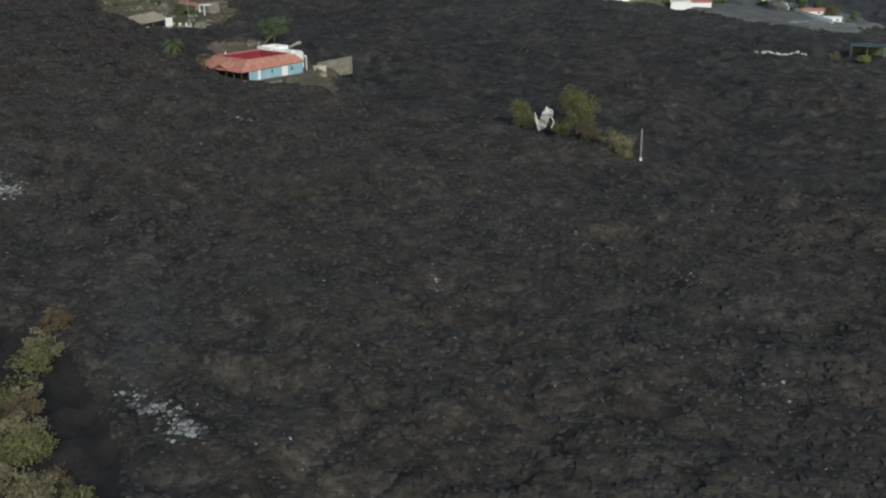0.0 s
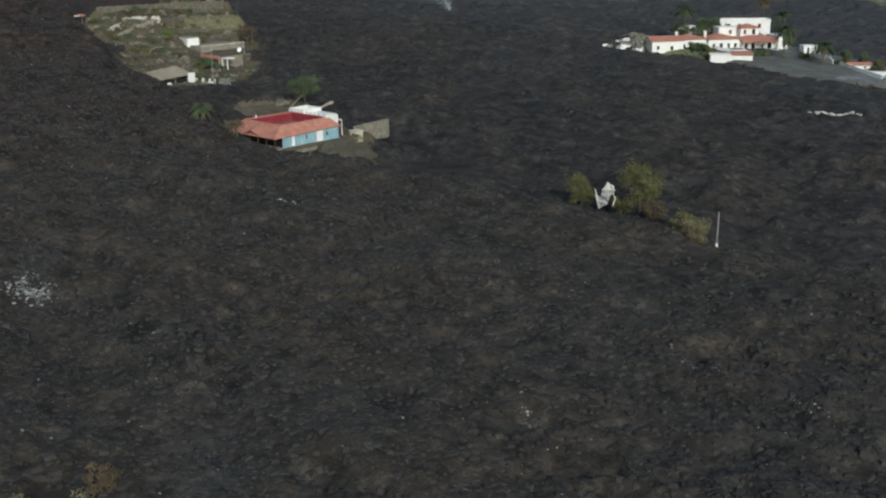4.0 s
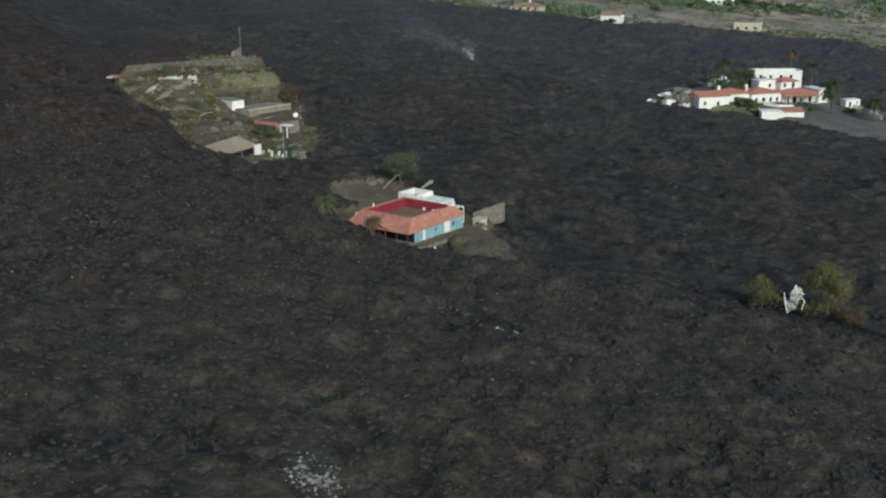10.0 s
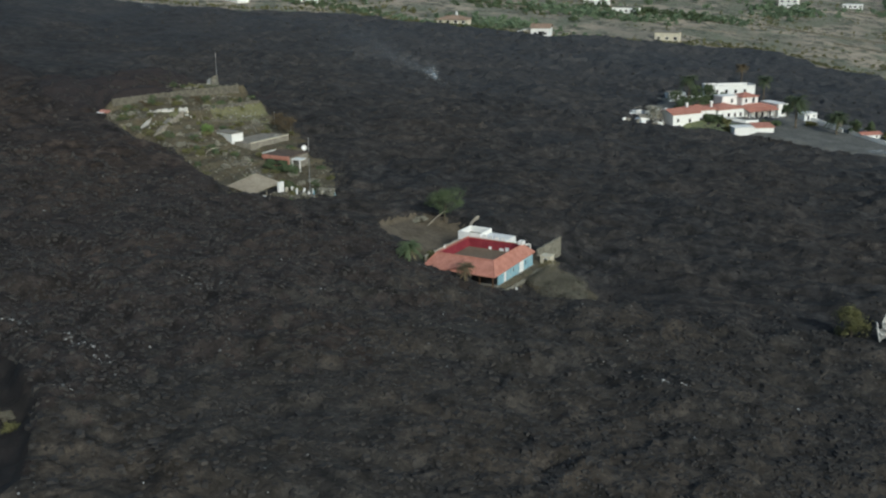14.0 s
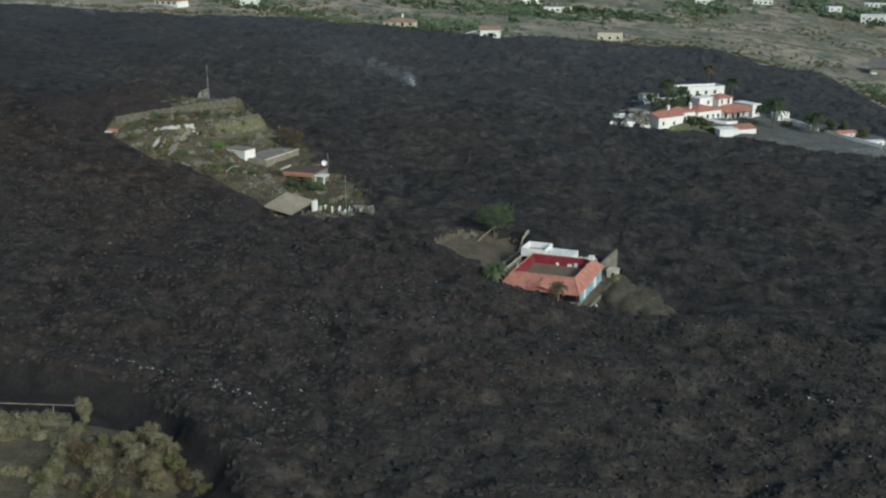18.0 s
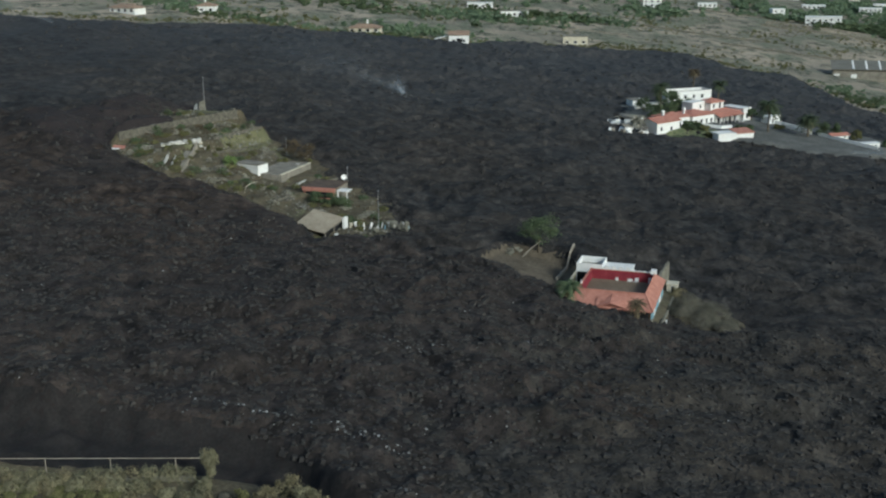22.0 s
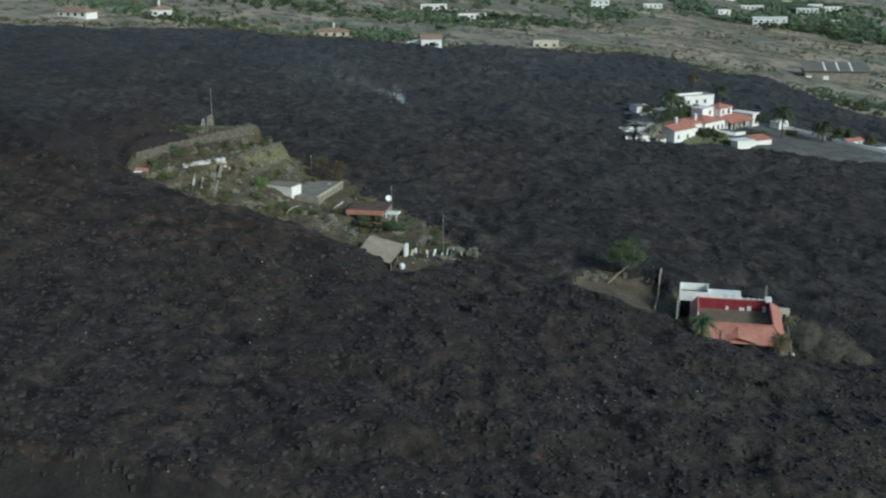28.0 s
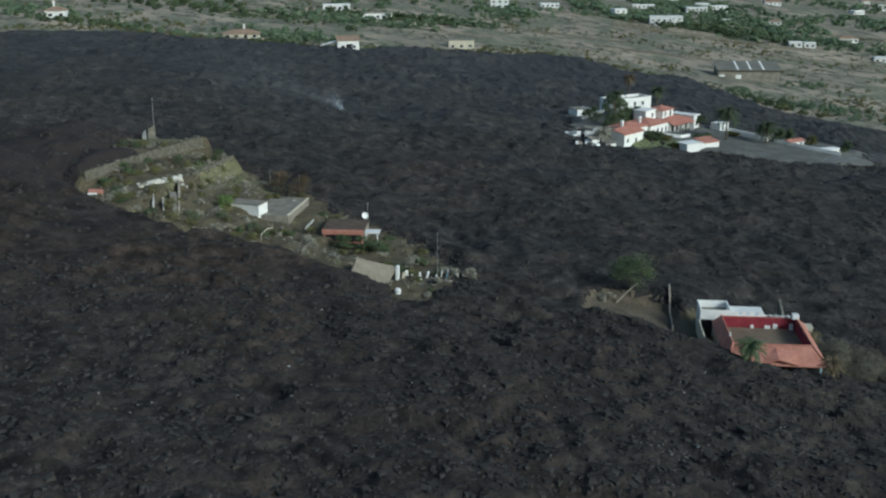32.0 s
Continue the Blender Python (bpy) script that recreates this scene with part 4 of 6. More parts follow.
part("crumpled_base", slab(bmesh.new(), [(-0.6, -0.9, 0.9), (0.9, -0.6, 0.5), (1.1, 0.3, 0.9), (-0.3, 0.2, 1.2)], 0.25), PALE, wreck)
tree("scorched_tree", 82.4, -1.8, 8.8, 4.0, "olive-brown scorched tree beside a collapsed shed", OLIVE, 31, 0.17, 8000, low=True)
bush("scorched_bush", 79.0, -2.5, 2.2, 3.2, "olive scorched bush beside a collapsed shed", OLIVE, 36, 0.16, 1700)
tree("scorched_tree", 72.2, -4.5, 5.8, 3.2, "olive-green scorched tree beside a collapsed shed", OLIVE, 32, 0.17, 3600, low=True)
bush("scorched_bush", 87.0, -6.5, 2.8, 3.4, "dark brown scorched bush in the lava hollow", BROWNLEAF, 33, 0.16, 1900)
bush("ochre_bush", 97.2, -14.0, 3.4, 3.6, "ochre half-burnt bush at the lava crest", DRYLEAF, 34, 0.17, 3200)
bush("olive_bush", 94.4, -12.0, 2.8, 3.4, "olive half-burnt bush at the lava crest", OLIVE, 35, 0.2, 1400)
pole = thing("utility_pole", 101.6, -15.0, ground_at(101.6, -15.0) - 0.6, 0, "grey utility pole standing in the lava", "pole")
part("shaft", tube(bmesh.new(), [(0, 0, 0), (0.05, 0, 3.0), (0.12, 0, 6.2)], [0.17, 0.15, 0.13], 8), METAL, pole)
part("base_plate", tube(bmesh.new(), [(0, 0, 0.5), (0, 0, 1.15)], [0.24, 0.2], 8), WHITE, pole, "pale sleeve at the foot")

# ---- terraced plot ----
tank = thing("water_tank", -75.8, 49.0, 4.0, -13, "weathered concrete water tank with a flat roof", "tank")
walls("wall", tank, -6.2, 1.9, -2.8, 11.9, 0, 3.45, CONCRETE)
part("roof", box(bmesh.new(), -5.94, 1.64, -2.54, 11.64, 3.1, 3.40), CONCRETE, tank)
part("coping", box(bmesh.new(), 1.55, 1.98, -2.9, 12.0, 3.46, 3.66), CREAM, tank, "pale coping along the tank's edge")
part("coping", box(bmesh.new(), -6.2, 1.54, 11.6, 12.0, 3.46, 3.6), CONCRETE, tank, "grey coping along the tank's edge")
part("hatch", box(bmesh.new(), -0.9, -0.2, 9.2, 9.9, 3.41, 3.62), PLASTER, tank, "small pale hatch in the roof")
line_wall("basin_wall", (-71.1, 44.0, 5.2), (-69.4, 52.5, 5.2), 0.4, 0.35, "low pale basin wall beside the water tank", PLASTER, 77, 0.1)
blk = thing("pump_house", -82.6, 49.3, 6.8, -24, "small flat-roofed cream block house on a terrace", "hut")
walls("wall", blk, -3.6, 3.2, -1.8, 1.8, -1.0, 2.7, WHITE)
part("roof", box(bmesh.new(), -3.7, 3.3, -1.9, 1.9, 2.71, 2.9), CONCRETE, blk)
cot = thing("orange_cottage", -62.4, 42.0, 3.0, -8, "orange-red rendered cottage with a flat brown roof", "house")
# These walls are duller than the orange front.
walls("wall", cot, -4.6, 3.2, -3.3, 4.6, -1.0, 3.1, CONCRETE, label="grey-brown side wall")
part("front_facing", box(bmesh.new(), -4.6, 3.2, -3.40, -3.303, -1.0, 3.1), TILE, cot, "orange-red rendered front")
part("roof", box(bmesh.new(), -4.8, 3.4, -3.2, 4.8, 3.12, 3.34), DARKTILE, cot, "brown flat tiled roof")
part("fascia", box(bmesh.new(), -4.8, 3.3, -3.75, -3.41, 2.5, 3.4), TILE, cot, "orange fascia along the eave")
part("canopy", box(bmesh.new(), 3.45, 6.3, -3.0, -0.6, 2.55, 2.8), WHITE, cot, "white concrete canopy")
for u in (3.7, 5.9):
    part("canopy_post", box(bmesh.new(), u - 0.12, u + 0.12, -2.9, -2.66, -0.6, 2.545), WHITE, cot)
# Wide dark pane stands in for the shaded veranda gap under the fascia.
window(cot, -0.7, -3.42, 0.9, 7.0, 1.5, "-y", frame_mat=TILE)
bush("green_shrub", -63.5, 35.6, 2.2, 2.4, "dark green shrub below the orange cottage", LEAF, 57, 0.18, 1500)
tree("grey_tree", -73.0, 63.0, 5.2, 3.2, "dark leafless tree beyond the water tank", BROWNLEAF, 59, 0.15, 1700)
tree("grey_tree", -77.5, 66.5, 4.6, 2.8, "dark leafless tree beyond the water tank", BROWNLEAF, 60, 0.15, 1500)
bush("bright_shrub", -86.6, 45.0, 1.9, 2.2, "bright green shrub beside the pump house", LIME, 61, 0.17, 1500)
bush("green_shrub", -57.0, 33.0, 2.6, 2.2, "dark green shrub below the orange cottage", LEAF, 62, 0.18, 1700)
bush("green_shrub", -59.5, 35.0, 2.4, 2.4, "dark green shrub below the orange cottage", LEAF, 58, 0.18, 1500)
dish = thing("satellite_dish", -59.4, 46.0, 6.3, 20, "white satellite dish on a short mast on the roof", "dish")
part("mast", tube(bmesh.new(), [(0, 0, 0), (0, 0, 0.9)], [0.06, 0.06], 6), METAL, dish)
bm = bmesh.new()
bmesh.ops.create_uvsphere(bm, u_segments=14, v_segments=8, radius=0.75)
bmesh.ops.delete(bm, geom=[q for q in bm.verts if q.co.z > -0.15], context="VERTS")
for q in bm.verts:
    q.co = pose(0, -0.25, 1.0, 62, 0, 0) @ (q.co * Vector((1, 1, 0.7)) + Vector((0, 0, 0.3)))
bowl = part("reflector", bm, WHITE, dish)
m = bowl.modifiers.new("thickness", "SOLIDIFY")
m.thickness = 0.03


def lamp_post(x, y, height, label, z=None):
    z = ground_at(x, y) if z is None else z
    t = thing("lamp_post", x, y, z - 0.2, 0, label, "pole", "lamp posts and masts of the plot")
    part("shaft", tube(bmesh.new(), [(0, 0, 0), (0, 0, height)], [0.09, 0.06], 6), METAL, t)
    part("head", tube(bmesh.new(), [(0, 0, height - 0.1), (0.05, -0.05, height + 0.25)], [0.15, 0.09], 8), METAL, t)
    return t


lamp_post(-58.8, 47.0, 3.3, "thin roof mast with a pale head", 6.3)
lamp_post(-46.2, 22.2, 8.5, "thin grey mast beside the debris yard")
lamp_post(-73.5, 66.0, 4.5, "thin lamp post beyond the water tank")
lamp_post(-80.0, 69.0, 4.5, "thin lamp post beyond the water tank")
mast = lamp_post(-107.3, 85.1, 6.4, "thin mast on the block at the top of the terraces", 19.0)
top_block = thing("stone_block_house", -107.8, 84.6, 17.4, 10, "ruined grey stone block at the top of the terraces", "ruin")
part("masonry", solid(bmesh.new(), [(-0.9, -0.8, -1.5), (0.9, -0.8, -1.5), (0.9, 0.8, -1.5), (-0.9, 0.8, -1.5)], [(-0.7, -0.7, 1.2), (0.75, -0.7, 1.9), (0.75, 0.7, 1.7), (-0.6, 0.6, 1.0)]), STONE, top_block)
part("fallen_stone", solid(bmesh.new(), [(-2.3, -1.0, -1.5), (-1.2, -1.1, -1.5), (-1.2, 0.6, -1.5), (-2.2, 0.5, -1.5)], [(-2.0, -0.8, 0.3), (-1.3, -0.9, 0.9), (-1.3, 0.3, 1.0), (-2.0, 0.2, 0.2)]), PALE, top_block)

shed = thing("lean_to_shed", -58.0, 17.6, 1.1, -8, "open shed with a pale sheet roof at the lava's edge", "shed")
part("roof", slab(bmesh.new(), [(-3.6, -5.3, 3.3), (3.1, -5.0, 1.9), (3.6, 5.4, 2.6), (-3.4, 5.2, 4.2)], 0.14), TANSHEET, shed, "pale tan weathered sheet roof")
part("gable_wall", box(bmesh.new(), 3.7, 4.2, 3.6, 5.6, -1.6, 2.9), WHITE, shed, "white end wall")
# Solid dark sheet: the shade inside the open shed is painted here.
part("wall", box(bmesh.new(), 2.6, 3.0, -4.6, 5.0, -1.8, 1.6), DARK, shed, "near-black sheet standing in for shade inside the open front")
part("wall", box(bmesh.new(), -3.4, -3.1, -4.8, 4.9, -1.8, 2.9), STONE, shed)
part("wall", box(bmesh.new(), -3.09, 2.59, 4.6, 4.9, -1.8, 2.3), STONE, shed)
for v in (-4.9, 0.2):
    part("post", tube(bmesh.new(), [(3.2, v, -1.8), (3.2, v, 1.75)], [0.1, 0.1], 6), WOOD, shed)
tub = part("water_butt", tube(bmesh.new(), [(0, 0, 0), (0, 0, 0.7), (0, 0, 1.0)], [0.55, 0.6, 0.35], 10), WHITE)
tub.location = (-53.6, 14.2, ground_at(-53.6, 14.2))
tagged(tub, "white rounded water butt beside the shed", "barrel")

rng = random.Random(5)
for k in range(16):
    dx, dy = -52.5 + k * 0.85 + rng.uniform(-0.3, 0.3), 21.5 + rng.uniform(-1.6, 1.6) + (k % 3)
    h_, w_ = rng.uniform(0.4, 1.4), rng.uniform(0.10, 0.32)
    bm = bmesh.new()
    box(bm, -w_, w_, -0.12, 0.12, -0.4, h_)
    d = part("broken_post", bm, WHITE if k % 3 else BLUE if k % 2 else CREAM)
    d.matrix_basis = pose(dx, dy, ground_at(dx, dy), rng.uniform(-12, 12), rng.uniform(-15, 15), rng.uniform(0, 180))
    tagged(d, "broken pale upright standing in a debris yard", "debris", "uprights of the debris yard")
for k, (dx, dy, s) in enumerate(((-40.2, 20.8, 1.7), (-43.0, 22.5, 1.2), (-46.5, 19.5, 1.0))):
    bush("dusty_shrub", dx, dy, s, s * 1.1, "dusty grey-green shrub by the debris yard", GREYLEAF, 60 + k, 0.16, 900, "shrubs of the debris yard")


def terrace_wall(points, label, mat, seed, high=0.7, group="terrace walls"):
    """A wall on a terrace's rim: the ground behind it carries it."""
    return stone_wall("terrace_wall", points, high, 0.4, label, mat, seed, 0.14, group)


ys = [41, 44, 48, 52, 56, 60, 64, 68, 71, 74, 76.5]
for k in range(10):
    a_, b_ = ys[k] + 0.4 * (k == 0), ys[k + 1]
    line_wall("terrace_wall", (float(top_line(a_)) - 0.2, a_, 17.35), (float(top_line(b_)) - 0.2, b_, 17.35), 0.65, 0.5, "long dry-stone terrace wall with a pale uneven top", DARKSTONE, 90 + k, 0.12, 2.6, "terrace walls")
terrace_wall([(-96.2, 77.6), (-98.5, 79.0), (-102.0, 80.2)], "long dry-stone terrace wall with a pale uneven top", STONE, 98, 0.5)
for k in range(4, 10, 2):
    terrace_wall([(float(mid_line(y)) - 0.7, y) for y in ys[k:k + 3]], "curved dry-stone terrace wall with pale coping", DARKSTONE, 110 + k, 0.55)
for k, pts in enumerate(([(-89, 40), (-87, 46), (-86.5, 52)], [(-85, 62), (-83, 68)], [(-92.5, 52), (-91, 58), (-89, 64)], [(-71, 30), (-69.5, 35)], [(-86, 34), (-83, 38)], [(-66, 50), (-63, 54)])):
    terrace_wall(pts, "short broken dry-stone terrace wall", DARKSTONE, 130 + k, 0.5)
for k, (dy, off) in enumerate(((43, 2.5), (45.5, 3.4), (47.5, 2.2), (49.5, 3.0), (52, 2.4), (54, 3.6), (57, 2.2), (59.5, 3.0), (62, 2.4), (65, 2.8), (70, 2.4))):
    bush("wall_shrub", float(top_line(dy)) + off, dy, 1.5 + 0.3 * (k % 3), 1.3 + 0.25 * (k % 2), "dark shrub below the long terrace wall", (LEAF, TWIG, BROWNLEAF)[k % 3], 640 + k, 0.14, 1100, "shrubs below the terrace wall")
arch = thing("bent_pipe", -77.3, 31.5, ground_at(-77.3, 31.5) + 0.2, 38, "pale bent water pipe on the slope", "pipe")
part("pipe", tube(bmesh.new(), [(-1.6, 0, -0.2), (-1.3, 0.3, 1.2), (0.3, 0.9, 1.9), (1.9, 1.2, 1.9)], [0.07, 0.07, 0.07, 0.07], 7), CREAM, arch)



line_wall("white_wall", (-102.2, 44.3, 14.6), (-98.8, 47.6, 14.8), 0.5, 0.9, "crumbling white rendered wall on a terrace", PLASTER, 71, 0.3, 0.7)
line_wall("white_wall", (-98.7, 47.8, 14.8), (-95.9, 50.8, 14.8), 0.4, 0.8, "crumbling white rendered wall on a terrace", PLASTER, 72, 0.3, 0.7)
for k, (a_, b_) in enumerate((((-99.6, 41.0, 14.0), (-98.7, 35.5, 12.9)), ((-98.7, 35.4, 12.9), (-97.9, 31.0, 11.6)), ((-97.4, 38.2, 13.0), (-96.4, 33.0, 11.9)), ((-96.4, 32.9, 11.9), (-95.1, 27.0, 10.2)))):
    line_wall("ramp_edge", a_, b_, 0.5, 0.3, "pale broken concrete edge of a ramp down the terraces", PLASTER, 80 + k, 0.25, group="ramp edges")
line_wall("ramp_edge", (-96.0, 48.5, 14.1), (-93.4, 31.0, 10.6), 0.5, 0.4, "grey concrete edge of a ramp down the terraces", WOOD, 85, 0.2, group="ramp edges")
line_wall("ramp", (-96.3, 43.0, 13.3), (-94.1, 30.0, 10.4), 0.2, 1.4, "grey concrete ramp between pale edges", CONCRETE, 86, 0.05)
for k in range(22):
    px, py = -102.8 + 7.4 * k / 21 + rng.uniform(-0.9, 0.9), 43.6 + 7.8 * k / 21 + rng.uniform(-1.2, 0.8)
    w_, d_, h_ = rng.uniform(0.15, 0.55), rng.uniform(0.15, 0.4), rng.uniform(0.1, 0.4)
    bm = solid(bmesh.new(), [(-w_, -d_, -0.3), (w_, -d_, -0.3), (w_, d_, -0.3), (-w_, d_, -0.3)], [(-w_ * 0.8, -d_ * 0.9, h_ * 0.6), (w_ * 0.9, -d_ * 0.7, h_), (w_ * 0.6, d_ * 0.9, h_ * 0.8), (-w_ * 0.9, d_, h_ * 0.4)])
    d = part("wall_fragment", bm, PLASTER if k % 4 else CREAM)
    d.matrix_basis = pose(px, py, ground_at(px, py) + 0.1, rng.uniform(-12, 12), rng.uniform(-14, 14), rng.uniform(0, 180))
    tagged(d, "broken piece of white render beside the crumbling wall", "debris", "fragments of the white wall")
awn = thing("red_awning", -108.3, 32.3, ground_at(-108.3, 32.3), 15, "torn red and white awning on thin posts", "awning")
part("cloth", slab(bmesh.new(), [(-1.4, -0.9, 2.0), (1.3, -1.0, 1.8), (1.4, 0.8, 2.2), (-1.2, 0.9, 2.4)], 0.04), TILE, awn)
part("cloth", slab(bmesh.new(), [(-1.5, -1.3, 1.9), (0.2, -1.4, 1.8), (0.2, -0.93, 1.95), (-1.45, -0.92, 2.05)], 0.04), WHITE, awn)
for u, v in ((-1.2, -0.8), (1.1, -0.9), (1.2, 0.7), (-1.1, 0.8)):
    part("post", tube(bmesh.new(), [(u, v, -0.3), (u, v, 1.95)], [0.05, 0.05], 6), WOOD, awn)
spots = []
while len(spots) < 120:
    bx, by = rng.uniform(-112, -44), rng.uniform(10, 84)
    if zones(np.array([bx]), np.array([by]))[2][0] > 0.75 and (bx > top_line(by) or by > 64) and not (-82 < bx < -70 and 38 < by < 60) and not (-69 < bx < -55 and 36 < by < 48) and not (-64 < bx < -52 and 11 < by < 25):
        spots.append((bx, by))
for k, (bx, by) in enumerate(spots):
    green = k % 4 == 0
    bush("terrace_shrub", bx, by, rng.uniform(0.7, 1.9), rng.uniform(0.6, 1.6), "green shrub on a terrace" if green else "dry olive shrub on a terrace", LEAF if green else (OLIVE if k % 2 else GREYLEAF), 1000 + k, 0.15, 460, "terrace shrubs", soft=k % 3 == 0)

# ---- villa ----
VX, VY, VT = 17.0, 152.0, 45.0
VZ = 0.35
villa = thing("villa", VX, VY, VZ, VT, "white villa with terracotta hipped roofs, porch and small tower", "house")


def wing(s0, s1, r0, r1, z0, z1, roof, rise, mat=WHITE):
    walls("wall", villa, s0, s1, r0, r1, z0, z1, mat, 0.3)
    if roof == "hip":
        hip_roof("roof", villa, s0, s1, r0, r1, z1 + 0.02, rise)
    elif roof == "gable":
        gable_roof("roof", villa, s0, s1, r0, r1, z1 + 0.02, rise)
        for e in (s0 + 0.15, s1 - 0.15):
            part("gable", solid(bmesh.new(), [(e - 0.14, r0, z1), (e + 0.14, r0, z1), (e + 0.14, r1, z1), (e - 0.14, r1, z1)],
                                [(e - 0.14, (r0 + r1) / 2 - 0.02, z1 + rise - 0.2), (e + 0.14, (r0 + r1) / 2 - 0.02, z1 + rise - 0.2), (e + 0.14, (r0 + r1) / 2 + 0.02, z1 + rise - 0.2), (e - 0.14, (r0 + r1) / 2 + 0.02, z1 + rise - 0.2)]), mat, villa)
    else:
        part("flat_roof", box(bmesh.new(), s0 - 0.15, s1 + 0.15, r0 - 0.15, r1 + 0.15, z1 + 0.01, z1 + 0.25), CONCRETE if roof == "grey" else WHITE, villa)


wing(0, 10.5, 0, 7.5, -1.5, 2.7, "gable", 1.15)
wing(10.6, 20.5, 4.5, 12.5, -1.8, 2.5, "hip", 1.15)
wing(20.6, 31.5, 3.5, 13.0, -2.2, 2.3, "hip", 1.25)
wing(31.6, 44.0, 3.0, 9.5, -2.6, 1.9, "hip", 0.95)
wing(44.1, 48.0, 1.5, 10.5, -2.8, 2.5, "flat", 0)
wing(33.0, 39.5, 6.6, 12.2, 2.0, 5.2, "hip", 1.1)
wing(26.5, 32.8, 9.0, 13.5, 2.5, 5.3, "flat", 0)
part("porch_roof", slab(bmesh.new(), [(31.5, 0.9, 1.1), (43.9, 0.9, 1.1), (43.9, 2.99, 1.8), (31.5, 2.99, 1.8)], 0.15), TILE, villa)
for k in range(7):
    part("porch_column", box(bmesh.new(), 31.7 + k * 1.98, 31.95 + k * 1.98, 1.05, 1.3, -2.6, 1.0), WHITE, villa)
part("porch_floor", box(bmesh.new(), 31.5, 43.9, 0.7, 2.98, -3.2, -2.3), CONCRETE, villa)
part("balustrade", box(bmesh.new(), 31.5, 43.9, 0.72, 0.9, -2.29, -1.4), WHITE, villa)
for s, r, z, w_, h_ in ((2.0, -0.02, 0.0, 1.0, 1.3), (6.6, -0.02, -0.4, 1.1, 1.4), (12.6, 4.48, -0.5, 1.1, 1.5), (15.6, 4.48, -1.2, 1.2, 2.2), (18.6, 4.48, -0.5, 1.1, 1.5),
                        (22.4, 3.48, -0.6, 1.0, 1.5), (25.0, 3.48, -1.2, 1.2, 2.2), (27.6, 3.48, -0.6, 1.0, 1.5), (29.9, 3.48, -0.6, 1.0, 1.5),
                        (33.2, 2.98, -1.2, 1.6, 1.9), (36.0, 2.98, -1.2, 1.6, 1.9), (38.8, 2.98, -2.2, 1.3, 2.6), (41.6, 2.98, -1.2, 1.6, 1.9), (46.0, 1.48, -0.8, 1.2, 1.8),
                        (34.5, 6.58, 3.2, 1.0, 1.5), (37.6, 6.58, 3.0, 1.2, 1.9), (30.5, 8.98, 3.2, 1.0, 1.4)):
    window(villa, s, r, z, w_, h_, "-y")
for r, z in ((3.2, -0.8), (6.4, -2.2), (8.6, -0.8)):
    window(villa, 48.02, r, z, 1.1, 1.7 if z > -1 else 2.6, "+x")
window(villa, 39.52, 9.4, 3.2, 1.0, 1.5, "+x")
chimney(villa, 11.4, 8.2, 2.6, 4.5)
chimney(villa, 21.2, 8.0, 2.6, 4.5)

back = thing("annex_building", 22.5, 199.7, 2.9, 26.6, "white flat-roofed annex with a low broken wing behind the villa", "house")
walls("wall", back, -1.5, 15.5, -3.0, 3.5, -4.0, 3.4, WHITE, 0.3)
part("roof", box(bmesh.new(), -1.2, 15.2, -2.7, 3.2, 2.7, 3.0), CONCRETE, back, "grey-blue flat roof")
walls("parapet", back, -1.6, 15.6, -3.1, 3.6, 3.41, 3.8, WHITE, 0.25)
walls("wing_wall", back, -15.5, -9.5, -2.6, 2.2, -4.0, 1.5, WHITE, 0.3)
part("wing_roof", box(bmesh.new(), -15.7, -11.6, -2.8, 2.4, 1.51, 1.7), CONCRETE, back, "grey flat slab over the wing")
part("link_wall", box(bmesh.new(), -9.48, -1.52, -2.6, -2.3, -4.0, 0.5), WHITE, back, "low broken white wall")
for u in (1.6, 5.0, 8.4, 11.8):
    window(back, u, -3.02, 1.0, 1.1, 1.4, "-y")
window(back, -13.0, -2.62, -0.4, 1.0, 1.2, "-y")
tankk = part("roof_tank", tube(bmesh.new(), [(0, 0, 0), (0, 0, 0.9), (0, 0, 1.15)], [0.6, 0.6, 0.2], 10), WHITE)
tankk.location = (24.96, 201.49, 5.9)
tagged(tankk, "white water tank on the annex's flat roof", "tank")

stone_wall("porch_wall", [(31.2, 168.4), (38.3, 166.8), (42.0, 170.0)], 1.0, 0.3, "low white rendered wall before the porch", WHITE, seed=210, top=0.03)
gar = thing("garage", *local(20.0, -13.2, 0, VT, VX, VY), -1.6, 26, "low white garage with a tiled lean-to roof", "garage")
walls("wall", gar, -5.8, 6.9, -2.2, 2.4, -2.0, 1.3, WHITE, 0.3)
part("roof", slab(bmesh.new(), [(0.6, -2.5, 1.33), (7.2, -2.5, 1.33), (7.2, 2.7, 2.1), (0.6, 2.7, 2.1)], 0.15), TILE, gar)
part("roof", box(bmesh.new(), -6.0, 0.55, -2.4, 2.6, 1.31, 1.5), WHITE, gar)
window(gar, 6.92, 0.2, -0.9, 2.4, 1.9, "+x", name="garage_door")
post = part("gate_post", box(bmesh.new(), -0.3, 0.3, -0.3, 0.3, -0.5, 1.9), WHITE)
post.location = (35.0, 155.6, ground_at(35.0, 155.6))
tagged(post, "white rendered gate post by the garden", "post")

